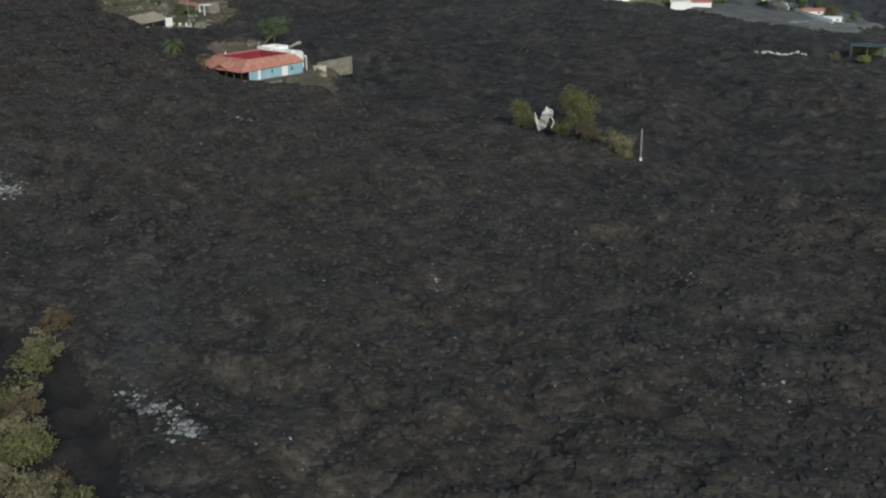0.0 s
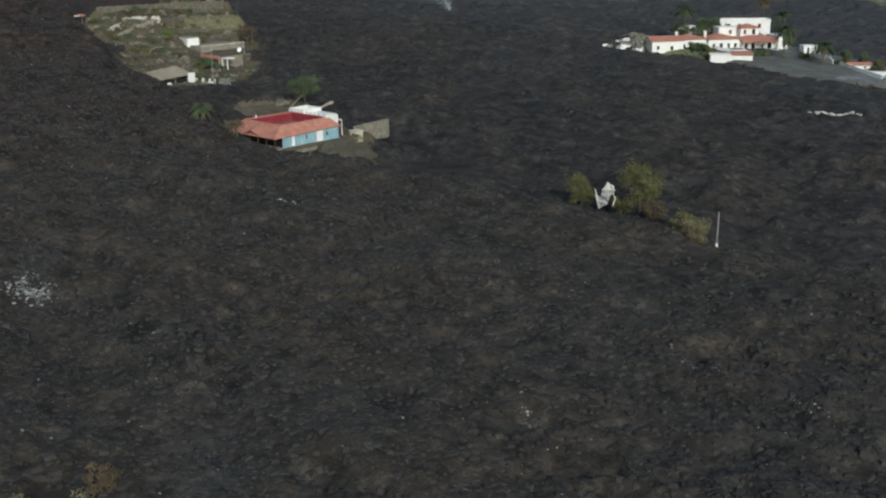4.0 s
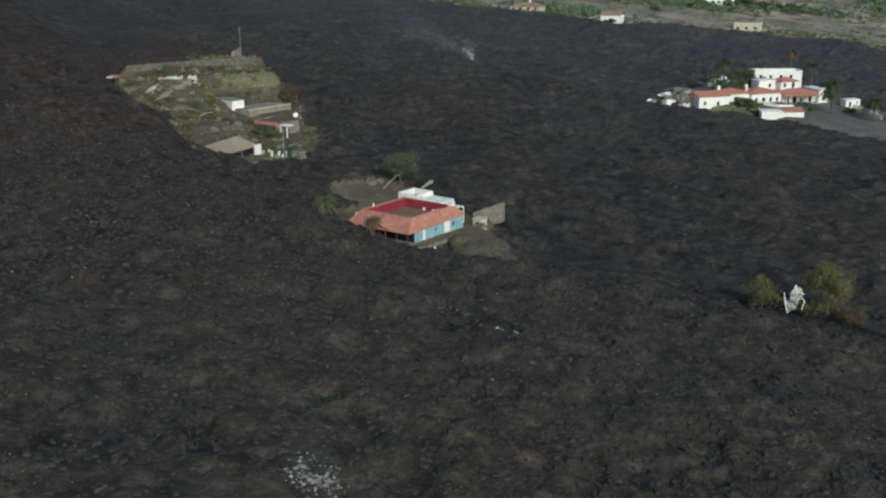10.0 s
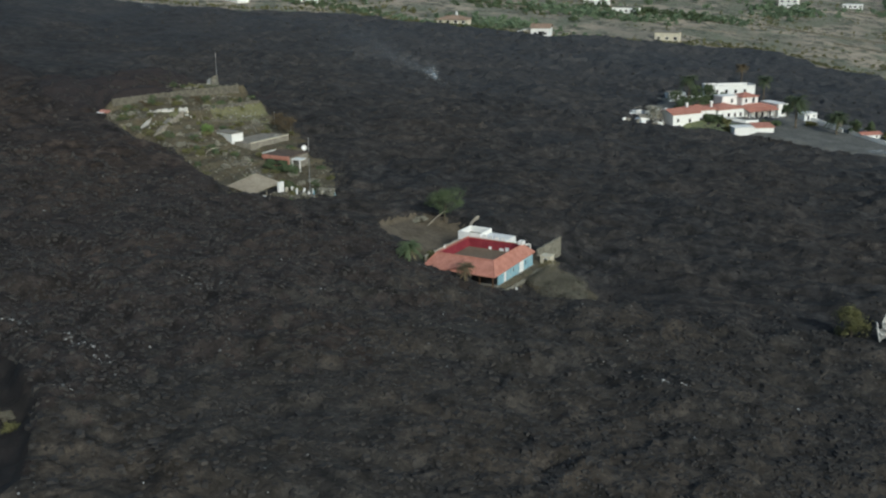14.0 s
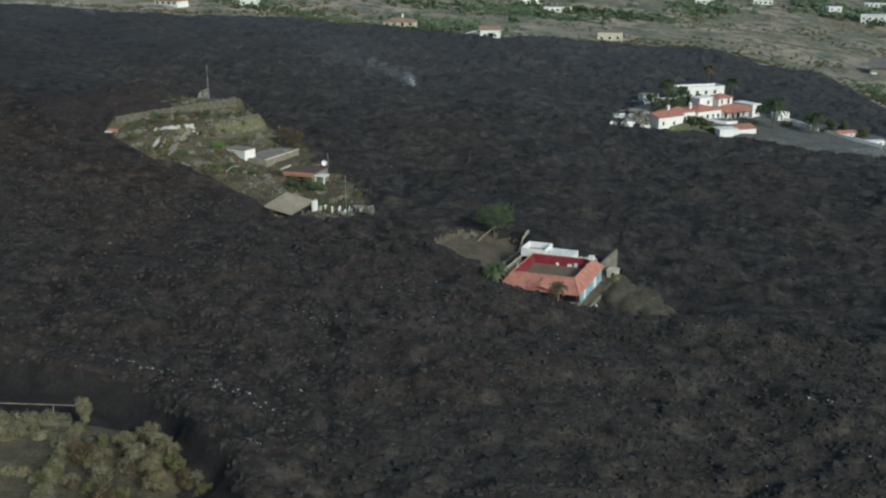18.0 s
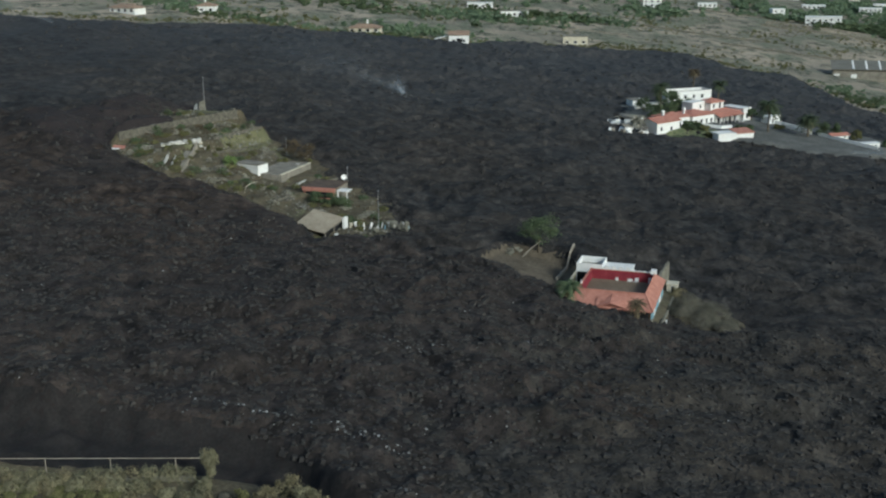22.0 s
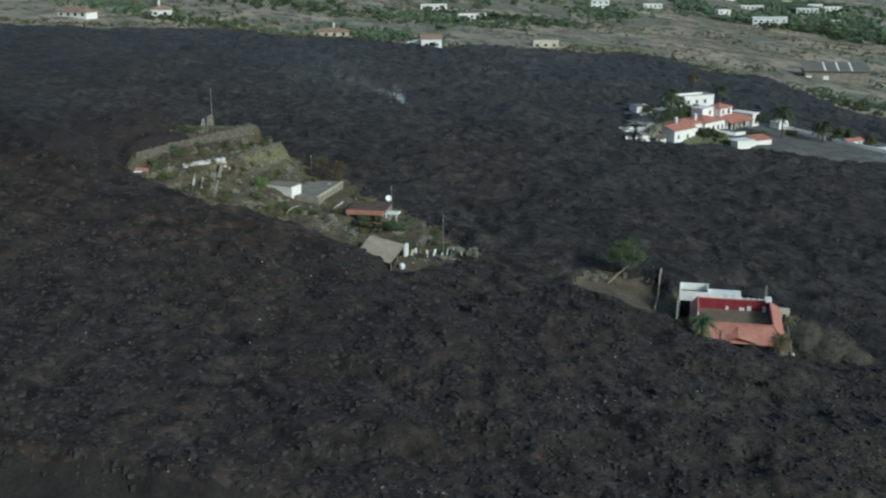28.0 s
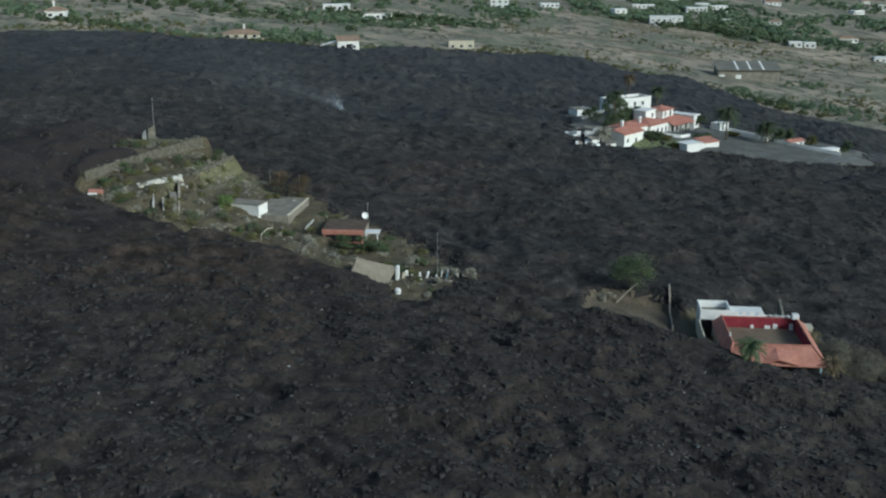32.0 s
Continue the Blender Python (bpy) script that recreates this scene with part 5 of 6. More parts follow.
for k, pts in enumerate(([(53.5, 187.0), (60.0, 183.5), (66.0, 177.0)], [(60.5, 180.0), (68.0, 172.5)], [(70.0, 172.0), (78.5, 164.0), (86.0, 158.0)], [(10.5, 186.0), (19.0, 196.0)])):
    stone_wall("garden_wall", pts, 1.1, 0.3, "long low white rendered garden wall", WHITE, seed=200 + k, top=0.03, group="villa garden walls")
for k, (px, py, w_, d_, h_) in enumerate(((56.5, 186.0, 5.0, 3.5, 2.4), (76.0, 171.0, 6.5, 3.0, 1.3), (84.5, 163.0, 5.5, 2.6, 1.2))):
    o = thing("outbuilding", px, py, ground_at(px, py) - 0.2, 40 - 12 * k, "small white outbuilding with a tiled roof" if k == 1 else "small white flat-roofed outbuilding", "hut", "villa outbuildings")
    walls("wall", o, -w_ / 2, w_ / 2, -d_ / 2, d_ / 2, -0.5, h_, WHITE)
    if k == 1:
        gable_roof("roof", o, -w_ / 2, w_ / 2, -d_ / 2, d_ / 2, h_ + 0.02, 0.5)
    else:
        part("roof", box(bmesh.new(), -w_ / 2 - 0.1, w_ / 2 + 0.1, -d_ / 2 - 0.1, d_ / 2 + 0.1, h_ + 0.01, h_ + 0.2), WHITE, o)
    if h_ > 2:
        window(o, -w_ * 0.2, -d_ / 2 - 0.02, 0.2, 0.9, 1.8, "-y", name="door")
    window(o, w_ * 0.25, -d_ / 2 - 0.02, h_ - 1.1, 0.8, 0.7, "-y")
# ruins on the lava side of the villa
for k, (px, py, w_, h_, tilt) in enumerate(((7.5, 152.5, 3.0, 1.6, 12), (3.5, 160.5, 2.2, 1.8, -18), (11.5, 158.0, 5.0, 1.9, 4), (8.5, 163.0, 4.5, 2.2, 6), (12.5, 151.0, 2.4, 1.2, -10), (6.0, 167.0, 2.0, 1.5, 20))):
    ru = thing("ruined_hut", px, py, ground_at(px, py) - 0.4, 30 + 17 * k, "broken white hut partly pushed over by lava", "ruin", "ruins beside the villa")
    a = part("wall", box(bmesh.new(), -w_ / 2, w_ / 2, -1.6, -1.35, 0, h_), WHITE if k != 2 else CONCRETE, ru)
    b = part("wall", box(bmesh.new(), -w_ / 2, -w_ / 2 + 0.25, -1.34, 1.4, 0, h_ * 0.8), WHITE, ru)
    c = part("roof", box(bmesh.new(), -w_ / 2 - 0.2, w_ / 2 + 0.2, -1.7, 1.6, 0, 0.16), CONCRETE, ru, "tilted grey roof slab")
    c.matrix_basis = pose(0, 0, h_ + 0.35, tilt, tilt * 0.4, 0)

palm("fan_palm", 53.5, 169.7, 9.2, 4.4, "tall green palm beside the villa's porch", PALMLEAF, 11, "villa palms")
palm("fan_palm", 66.1, 168.5, 6.0, 4.0, "tall green palm by the villa's drive", PALMLEAF, 12, "villa palms")
palm("fan_palm", 18.7, 174.0, 11.0, 3.6, "tall dark palm in front of the annex", PALMLEAF, 13, "villa palms")
palm("fan_palm", 32.0, 213.8, 13.0, 2.6, "slender brownish palm behind the annex", BROWNLEAF, 14, "villa palms")
palm("fan_palm", 40.5, 207.0, 10.5, 3.2, "tall dark palm at the annex's corner", PALMLEAF, 15, "villa palms")
palm("fan_palm", 10.5, 154.0, 4.2, 3.2, "grey dead palm among the ruins", GREYLEAF, 16, "villa palms")
for k, (px, py, hh, rr, mt) in enumerate(((27.0, 161.6, 2.6, 2.6, LEAF), (30.0, 162.4, 2.4, 2.4, LEAF), (32.6, 162.0, 1.6, 1.8, OLIVE), (44.5, 168.0, 1.6, 2.2, LEAF), (47.5, 170.0, 1.5, 2.0, LEAF), (13.5, 184.0, 4.6, 3.4, LEAF), (24.0, 186.5, 4.2, 2.6, LEAF), (71.5, 172.5, 4.4, 2.3, LEAF), (76.0, 176.0, 3.6, 2.0, LEAF), (82.0, 171.0, 3.0, 2.0, OLIVE), (90.0, 164.0, 3.4, 2.0, LEAF), (34.0, 156.5, 1.6, 1.6, OLIVE), (58.0, 176.0, 1.6, 1.8, OLIVE))):
    bush("garden_bush", px, py, rr, hh, "dark green rounded garden bush by the villa" if mt is LEAF else "olive-green low bush by the drive", mt, 300 + k, 0.24, 1500, "villa garden bushes")
for k, (px, py, hh, rr) in enumerate(((20.0, 188.0, 5.2, 2.6), (23.5, 190.0, 4.6, 2.2), (33.0, 184.0, 4.4, 2.2), (50.0, 186.0, 4.2, 2.0))):
    tree("garden_tree", px, py, hh, rr, "dark green garden tree in front of the annex", LEAF, 340 + k, 0.2, 1900, "trees before the annex")
for k, (u, v) in enumerate(((14, 14.5), (17.5, 15.5), (21, 14.8), (24.5, 15.8), (28.5, 15.2), (33, 15.5), (37, 14.6), (41, 13.5))):
    px, py = local(u, v, 0, VT, VX, VY)
    bush("hedge_bush", px, py, 2.6, 4.2 if k % 3 else 3.2, "dark green hedge bush behind the villa", LEAF, 350 + k, 0.24, 1400, "hedge behind the villa")
for k in range(26):
    px, py = 1.5 + 12 * rng.random(), 148.5 + 22 * rng.random()
    w_, d_, h_ = rng.uniform(0.4, 1.5), rng.uniform(0.3, 1.0), rng.uniform(0.25, 1.1)
    bm = solid(bmesh.new(), [(-w_, -d_, -0.3), (w_, -d_, -0.3), (w_, d_, -0.3), (-w_, d_, -0.3)], [(-w_ * 0.8, -d_ * 0.9, h_ * 0.7), (w_ * 0.9, -d_ * 0.7, h_), (w_ * 0.7, d_ * 0.9, h_ * 0.9), (-w_ * 0.9, d_, h_ * 0.5)])
    d = part("wall_fragment", bm, WHITE if k % 3 else CONCRETE)
    d.matrix_basis = pose(px, py, ground_at(px, py) + 0.1, rng.uniform(-10, 10), rng.uniform(-14, 14), rng.uniform(0, 180))
    tagged(d, "broken piece of a white wall among the ruins" if k % 3 else "broken piece of grey concrete among the ruins", "debris", "fragments beside the villa")

# pergola yard further down the drive
yardh = thing("carport", 105.5, 122.0, ground_at(105.5, 122.0), 10, "open carport with a thin dark green flat roof", "carport")
part("roof", box(bmesh.new(), -4.5, 4.5, -3.0, 3.0, 3.0, 3.2), DARKSHEET, yardh)
for u, v in ((-4.2, -2.7), (0, -2.7), (4.2, -2.7), (-4.2, 2.7), (4.2, 2.7)):
    part("post", tube(bmesh.new(), [(u, v, -0.5), (u, v, 2.99)], [0.09, 0.09], 6), METAL, yardh)
part("back_wall", box(bmesh.new(), -4.5, 4.5, 2.8, 3.0, -0.5, 2.98), LEAF, yardh, "dark green hedge-covered back")
bush("lime_bush", 107.0, 113.5, 2.1, 1.9, "bright lime-green round bush by the carport", LIME, 330, 0.2, 1600)
bush("ochre_bush", 98.5, 115.5, 1.6, 2.4, "rust-brown scorched bush at the lava's edge", DRYLEAF, 331, 0.18, 900)
for k in range(20):
    wx_, wy_ = 82.0 + 10 * (k / 19) ** 0.8 + rng.uniform(-0.3, 0.3), 101.5 + 8.5 * (k / 19) ** 0.8 + rng.uniform(-0.7, 0.7)
    w_, d_, h_ = rng.uniform(0.2, 0.75), rng.uniform(0.2, 0.5), rng.uniform(0.2, 0.6)
    bm = solid(bmesh.new(), [(-w_, -d_, -0.4), (w_, -d_, -0.4), (w_, d_, -0.4), (-w_, d_, -0.4)], [(-w_ * 0.8, -d_ * 0.9, h_ * 0.6), (w_ * 0.9, -d_ * 0.7, h_), (w_ * 0.6, d_ * 0.9, h_ * 0.8), (-w_ * 0.9, d_, h_ * 0.4)])
    d = part("rubble_block", bm, PLASTER if k % 3 else CONCRETE)
    d.matrix_basis = pose(wx_, wy_, ground_at(wx_, wy_) + 0.1, 8 * (k % 3), -10 + 7 * (k % 4), 25 * k)
    tagged(d, "pale block of a broken wall on the lava", "rubble", "pale blocks on the lava")

# ---- near garden ----
def pipe_y(x):
    return -99.7 + 0.14 * (x + 40.3)


gwall = stone_wall("garden_terrace_wall", [(-86, pipe_y(-86) - 0.2), (-63, pipe_y(-63) - 0.2), (-41, pipe_y(-41) - 0.2)], 0.5, 0.5, "long straight low terrace wall overgrown with dry grass", STONE, seed=400, top=0.1)
part("pipe", tube(bmesh.new(), [(0, 0.2, 9.05), (22.8, pipe_y(-63.2) - pipe_y(-86) + 0.2, 9.0), (45.7, pipe_y(-40.3) - pipe_y(-86) + 0.2, 8.95)], [0.05, 0.05, 0.05], 6), WOOD, gwall, "pale pipe carried above the wall")
for k in range(7):
    px = 1.0 + 7.0 * k
    part("pipe_post", tube(bmesh.new(), [(px, 0.14 * px + 0.2, 5.6), (px, 0.14 * px + 0.2, 8.98)], [0.06, 0.05], 6), WOOD, gwall)
bush("overgrown_post", -39.6, -99.2, 1.1, 3.2, "tall gate post smothered in pale dry creeper", PALELEAF, 410, 0.12, 2200)
BANDS = (([(-86, pipe_y(-86) - 0.3), (-41.5, pipe_y(-41.5) - 0.3)], 1.1, 1.9, 1.1, PALELEAF), ([(-86, pipe_y(-86) - 1.6), (-46, pipe_y(-46) - 1.6)], 0.8, 0.6, 1.6, OLIVE), ([(-86, -107.6), (-60, -104.2), (-52, -102.7), (-46, -102.4), (-42, -103.4), (-39.6, -104.4)], 1.0, 1.3, 1.0, PALELEAF),
         ([(-86, -108.8), (-60, -105.6), (-52, -104.2), (-46, -104.0)], 0.8, 0.6, 1.5, OLIVE), ([(-39.8, -99.8), (-39.2, -102.5), (-38.2, -106.0), (-36.8, -110.0), (-35.0, -116.0)], 1.0, 1.7, 0.7, PALELEAF),
         ([(-86, -112.0), (-58, -109.2), (-50, -108.8), (-44, -110.4), (-38, -111.5)], 1.0, 0.9, 1.2, PALELEAF), ([(-86, -114.5), (-58, -111.8), (-46, -112.4)], 0.9, 0.7, 1.5, OLIVE), ([(-86, -119.0), (-46, -117.0)], 1.0, 0.9, 1.3, PALELEAF))
seed_ = 2420
for line, size, tall, gap, leaf_mat in BANDS:
    for (ax_, ay_), (bx_, by_) in zip(line, line[1:]):
        n_ = max(1, int(math.hypot(bx_ - ax_, by_ - ay_) / gap))
        for k in range(n_):
            f_ = (k + rng.uniform(0.1, 0.9)) / n_
            x_, y_ = ax_ + (bx_ - ax_) * f_ + rng.uniform(-0.3, 0.3), ay_ + (by_ - ay_) * f_ + rng.uniform(-0.45, 0.45)
            r = size * rng.uniform(0.7, 1.35)
            ochre = seed_ % 6 == 0
            bush("dry_creeper", x_, y_, r, tall * rng.uniform(0.65, 1.2), "pale ochre dry creeper over a terrace wall" if ochre else "pale yellow-green creeper over a terrace wall" if leaf_mat is PALELEAF else "dull olive creeper at the foot of a terrace wall", DRYLEAF if ochre else leaf_mat, seed_, 0.10, 620, "dry creepers of the garden", soft=True)
            seed_ += 1
for k in range(46):
    px, py = -39 + 19 * rng.random(), -101.5 - 20 * rng.random()
    if py > -99.3 - 0.78 * (px + 29.6) or px < -38.2 - 0.27 * (py + 100):
        continue
    rr = rng.uniform(0.8, 1.6)
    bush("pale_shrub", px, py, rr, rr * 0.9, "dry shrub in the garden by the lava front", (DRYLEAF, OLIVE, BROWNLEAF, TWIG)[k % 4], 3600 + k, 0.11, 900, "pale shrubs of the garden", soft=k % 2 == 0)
for k, (px, py, rr, hh) in enumerate(((-30.3, -101.0, 1.5, 2.6), (-28.2, -102.6, 1.4, 2.4), (-26.2, -104.0, 1.4, 2.4), (-24.4, -106.0, 1.4, 2.4), (-22.6, -107.6, 1.3, 2.2), (-31.8, -104.0, 1.5, 2.2), (-29.0, -106.5, 1.6, 2.2), (-26.5, -109.0, 1.6, 2.4), (-34.5, -104.6, 1.3, 1.8), (-36.0, -107.0, 1.4, 2.0), (-33.0, -108.5, 1.5, 2.0), (-30.5, -111.5, 1.6, 2.2), (-24.0, -111.5, 1.6, 2.2), (-36.5, -112.0, 1.5, 2.0), (-28.0, -115.0, 1.7, 2.2))):
    bush("ochre_thicket", px, py, rr, hh, "ochre dry-leaved shrub in the garden by the lava front", (DRYLEAF, PALELEAF, DRYLEAF, OLIVE, BROWNLEAF)[k % 5], 520 + k, 0.12, 1800, "ochre shrubs of the garden")
for k, (px, py, rr, hh) in enumerate(((90, -128.5, 2.3, 2.8), (93, -132, 2.4, 2.8), (100, -138.0, 2.2, 2.4), (104.5, -141, 2.2, 2.4), (109, -143.8, 2.2, 2.4), (113, -146.5, 2.4, 2.4), (117, -149, 2.2, 2.2), (88.0, -125.5, 1.8, 2.2), (97, -139, 2.4, 2.6), (108, -149, 2.6, 2.4), (96.5, -135.5, 1.8, 2.2), (92, -139, 2.2, 2.6), (97.5, -141, 2.0, 2.2), (103, -143.5, 1.9, 2.0), (107, -147.5, 2.2, 2.2), (100, -148, 2.2, 2.4), (112, -151, 2.0, 2.2), (95, -146, 2.2, 2.4), (104, -153, 2.2, 2.2), (86, -133, 2.0, 2.4), (102.5, -140.0, 2.2, 2.4), (105.2, -141.8, 2.2, 2.4), (108.8, -142.0, 1.9, 2.0), (111.5, -143.5, 1.8, 1.8), (107.2, -145.0, 2.4, 2.4), (110.5, -145.5, 2.2, 2.0), (113.2, -143.6, 1.9, 1.8), (111.2, -141.8, 1.5, 1.5), (114.5, -145.5, 2.0, 1.8))):
    bush("ochre_thicket", px, py, rr, hh, "ochre and brown dry-leaved shrub at the lava's corner", (DRYLEAF, OLIVE, BROWNLEAF, OLIVE, DRYLEAF)[k % 5], 560 + k, 0.14, 1600, "ochre shrubs of the corner plot")

# ---- far fields ----
def farm(x, y, turn, wide, deep, high, roof, label, wall=WHITE, z=None):
    z = ground_at(x, y) if z is None else z
    t = thing("farmhouse", x, y, z - 0.3, turn, label, "house", "houses in the fields")
    walls("wall", t, -wide / 2, wide / 2, -deep / 2, deep / 2, -0.6, high, wall, 0.3)
    if roof == "hip":
        hip_roof("roof", t, -wide / 2, wide / 2, -deep / 2, deep / 2, high + 0.02, 1.5, BROWNTILE, over=0.5)
    elif roof == "gable":
        gable_roof("roof", t, -wide / 2, wide / 2, -deep / 2, deep / 2, high + 0.02, 1.5, BROWNTILE)
    else:
        part("roof", box(bmesh.new(), -wide / 2 - 0.2, wide / 2 + 0.2, -deep / 2 - 0.2, deep / 2 + 0.2, high + 0.01, high + 0.3), WHITE if roof == "flat" else CONCRETE, t)
    n = max(2, int(wide / 3.2))
    for k in range(n):
        u = -wide / 2 + wide * (k + 0.5) / n
        window(t, u, -deep / 2 - 0.02, 0.9, min(1.6, wide / n * 0.5), 1.3, "-y")
        if high > 4.5:
            window(t, u, -deep / 2 - 0.02, 3.6, min(1.6, wide / n * 0.5), 1.2, "-y")
    return t


a = farm(-67.6, 307.0, 6, 9.0, 8.0, 4.2, "gable", "white farmhouse with a gable and a dark doorway")
window(a, 0.5, -4.03, 0.1, 3.0, 2.6, "-y", name="door")
part("lean_to", slab(bmesh.new(), [(-11.5, -3.0, 2.2), (-4.6, -3.0, 4.0), (-4.6, 1.0, 4.0), (-11.5, 1.0, 2.2)], 0.2), WHITE, a)
b = farm(-112.5, 312.0, 4, 15.0, 8.0, 2.6, "hip", "cream farmhouse with a low orange-brown hipped roof", CREAM)
chimney(b, 1.2, 0.5, 3.5, 6.0)
c = farm(-188.0, 310.0, 8, 8.5, 7.0, 3.4, "hip", "white farmhouse with a brown hipped roof and porch")
chimney(c, -0.8, 0, 4.2, 6.8)
farm(-215.0, 281.0, -20, 15.0, 7.0, 2.6, "hip", "long white farmhouse with a brown roof")
farm(-16.0, 352.0, 2, 12.0, 6.0, 4.2, "grey", "plain windowless cream concrete store", CREAM)
farm(-77.0, 470.0, 5, 15.0, 8.0, 3.2, "flat", "white flat-roofed farmhouse among trees")
farm(-54.5, 446.0, 8, 16.0, 8.0, 3.4, "grey", "white farmhouse with a long grey roof")
farm(28.0, 582.0, -4, 12.0, 9.0, 5.0, "flat", "two-storey white farmhouse among green trees")
farm(136.0, 575.0, -10, 15.0, 10.0, 6.2, "flat", "two-storey white house above a boundary wall")
farm(150.0, 590.0, -10, 9.0, 8.0, 6.0, "flat", "two-storey white house above a boundary wall")
farm(212.0, 530.0, -12, 8.0, 6.0, 3.2, "flat", "small white cottage below a green hedge")
farm(222.0, 532.0, -12, 7.0, 6.0, 3.2, "flat", "small white cottage below a green hedge")
farm(276.0, 600.0, -8, 13.0, 8.0, 3.2, "hip", "white house with a pale roof")
farm(258.0, 500.0, -14, 14.0, 8.0, 3.0, "flat", "long low white house at the field's edge")
farm(196.0, 700.0, -8, 16.0, 9.0, 5.5, "flat", "two-storey white house above a boundary wall")
farm(222.0, 735.0, 12, 18.0, 9.0, 5.0, "flat", "large white flat-roofed house")
rng = random.Random(77)
for k in range(46):
    f = rng.random()
    x, y = 130 + 620 * f * rng.random() ** 0.4 - 30 * f, 640 + 760 * rng.random() ** 1.3
    x = x if k % 4 else rng.uniform(-220, 130)
    if k % 4 == 0:
        y = rng.uniform(560, 1100)
    farm(x, y, rng.uniform(-25, 25), rng.uniform(8, 17), rng.uniform(6, 9), rng.choice((2.8, 3.2, 5.6)), rng.choice(("flat", "hip", "gable", "flat")), "far white house among fields and trees")

shed2 = thing("packing_shed", 121.5, 354.0, ground_at(121.5, 354) + 0.2, -7, "long farm shed with a grey-green roof and pale roof lights", "shed")
walls("wall", shed2, -14.5, 14.5, -5.5, 5.5, -2.0, 4.6, CONCRETE, 0.3)
part("roof", slab(bmesh.new(), [(-15.2, -6.4, 4.5), (15.2, -6.4, 4.5), (15.2, 6.2, 7.4), (-15.2, 6.2, 7.4)], 0.2), material("shed_sheet", (0.14, 0.135, 0.115), (0.22, 0.21, 0.18), 3.0, 0.7, 0.1), shed2)
for u in (-5.6, 0.4, 6.4):
    part("roof_light", slab(bmesh.new(), [(u, -5.8, 4.69), (u + 0.9, -5.8, 4.69), (u + 0.9, 5.8, 7.36), (u, 5.8, 7.36)], 0.03), WHITE, shed2)
for u in (-12.6, -4.8):
    window(shed2, u, -5.55, -0.4, 2.6, 2.4, "-y", WHITE, name="door")
    part("pale_panel", box(bmesh.new(), u - 1.2, u + 1.2, -5.75, -5.62, -0.4, 2.2), WHITE, shed2)

for k, pts in enumerate(([(95, 535), (165, 528)], [(100, 556), (170, 548)], [(150, 520), (215, 512)], [(190, 545), (260, 540)], [(60, 590), (110, 586)], [(170, 470), (300, 452)], [(20, 470), (90, 455)], [(-60, 420), (10, 410)], [(60, 420), (150, 400)], [(-140, 420), (-80, 415)], [(230, 640), (330, 640)], [(140, 660), (240, 655)])):
    stone_wall("field_wall", [pts[0], ((pts[0][0] + pts[1][0]) / 2, (pts[0][1] + pts[1][1]) / 2 - 2), pts[1]], 1.6 if k < 3 else 1.0, 0.5, "long grey field wall", CONCRETE if k % 2 else STONE, seed=600 + k, top=0.15, group="field walls")


def scatter(name, spots, count, leaf, mat, label, seed, squash=0.8):
    """Far shrubs and trees as one body of small leaves."""
    vs, fs, base = [], [], 0
    r_ = np.random.default_rng(seed)
    kinds = [leaves(count, 1.0, 1.5, leaf, seed + q, clumps=7) for q in range(5)]
    high = ground_height(np.array([p[0] for p in spots]), np.array([p[1] for p in spots]))
    for (x, y, r), g in zip(spots, high):
        v, f = kinds[int(r_.integers(0, 5))]
        a = r_.uniform(0, 6.28)
        c, s = np.cos(a), np.sin(a)
        w = np.stack([(v[:, 0] * c - v[:, 1] * s) * r + x, (v[:, 0] * s + v[:, 1] * c) * r + y, v[:, 2] * r * squash + g + 0.55 * r * squash], 1)
        vs.append(w)
        fs.append(f + base)
        base += len(v)
    ob = raw_mesh(name, np.concatenate(vs), np.concatenate(fs), [mat])
    return tagged(ob, label, "vegetation", kind="stuff")


def spread(n, x0, x1, y0, y1, lo, hi, seed, clump=30.0, need=0.15, gap=4.0):
    r_ = np.random.default_rng(seed)
    out = []
    while len(out) < n:
        x, y = r_.uniform(x0, x1, n), r_.uniform(y0, y1, n)
        d = lumps(x, y, clump, seed)
        keep = (y > lava_edge(x) + gap) & (d > need) & ~((x > 95) & (x < 150) & (y > 300) & (y < 375))
        size = r_.uniform(lo, hi, n) * (0.7 + 0.6 * np.maximum(0, d))
        out += list(zip(x[keep], y[keep], size[keep]))
    return out[:n]


def grove(n, x, y, rx, ry, lo, hi, seed):
    """Places of trees gathered round a spot."""
    r_ = np.random.default_rng(seed)
    u, v = r_.normal(0, 0.5, n) * rx + x, r_.normal(0, 0.5, n) * ry + y
    keep = v > lava_edge(u) + 1.0
    return list(zip(u[keep], v[keep], r_.uniform(lo, hi, keep.sum())))


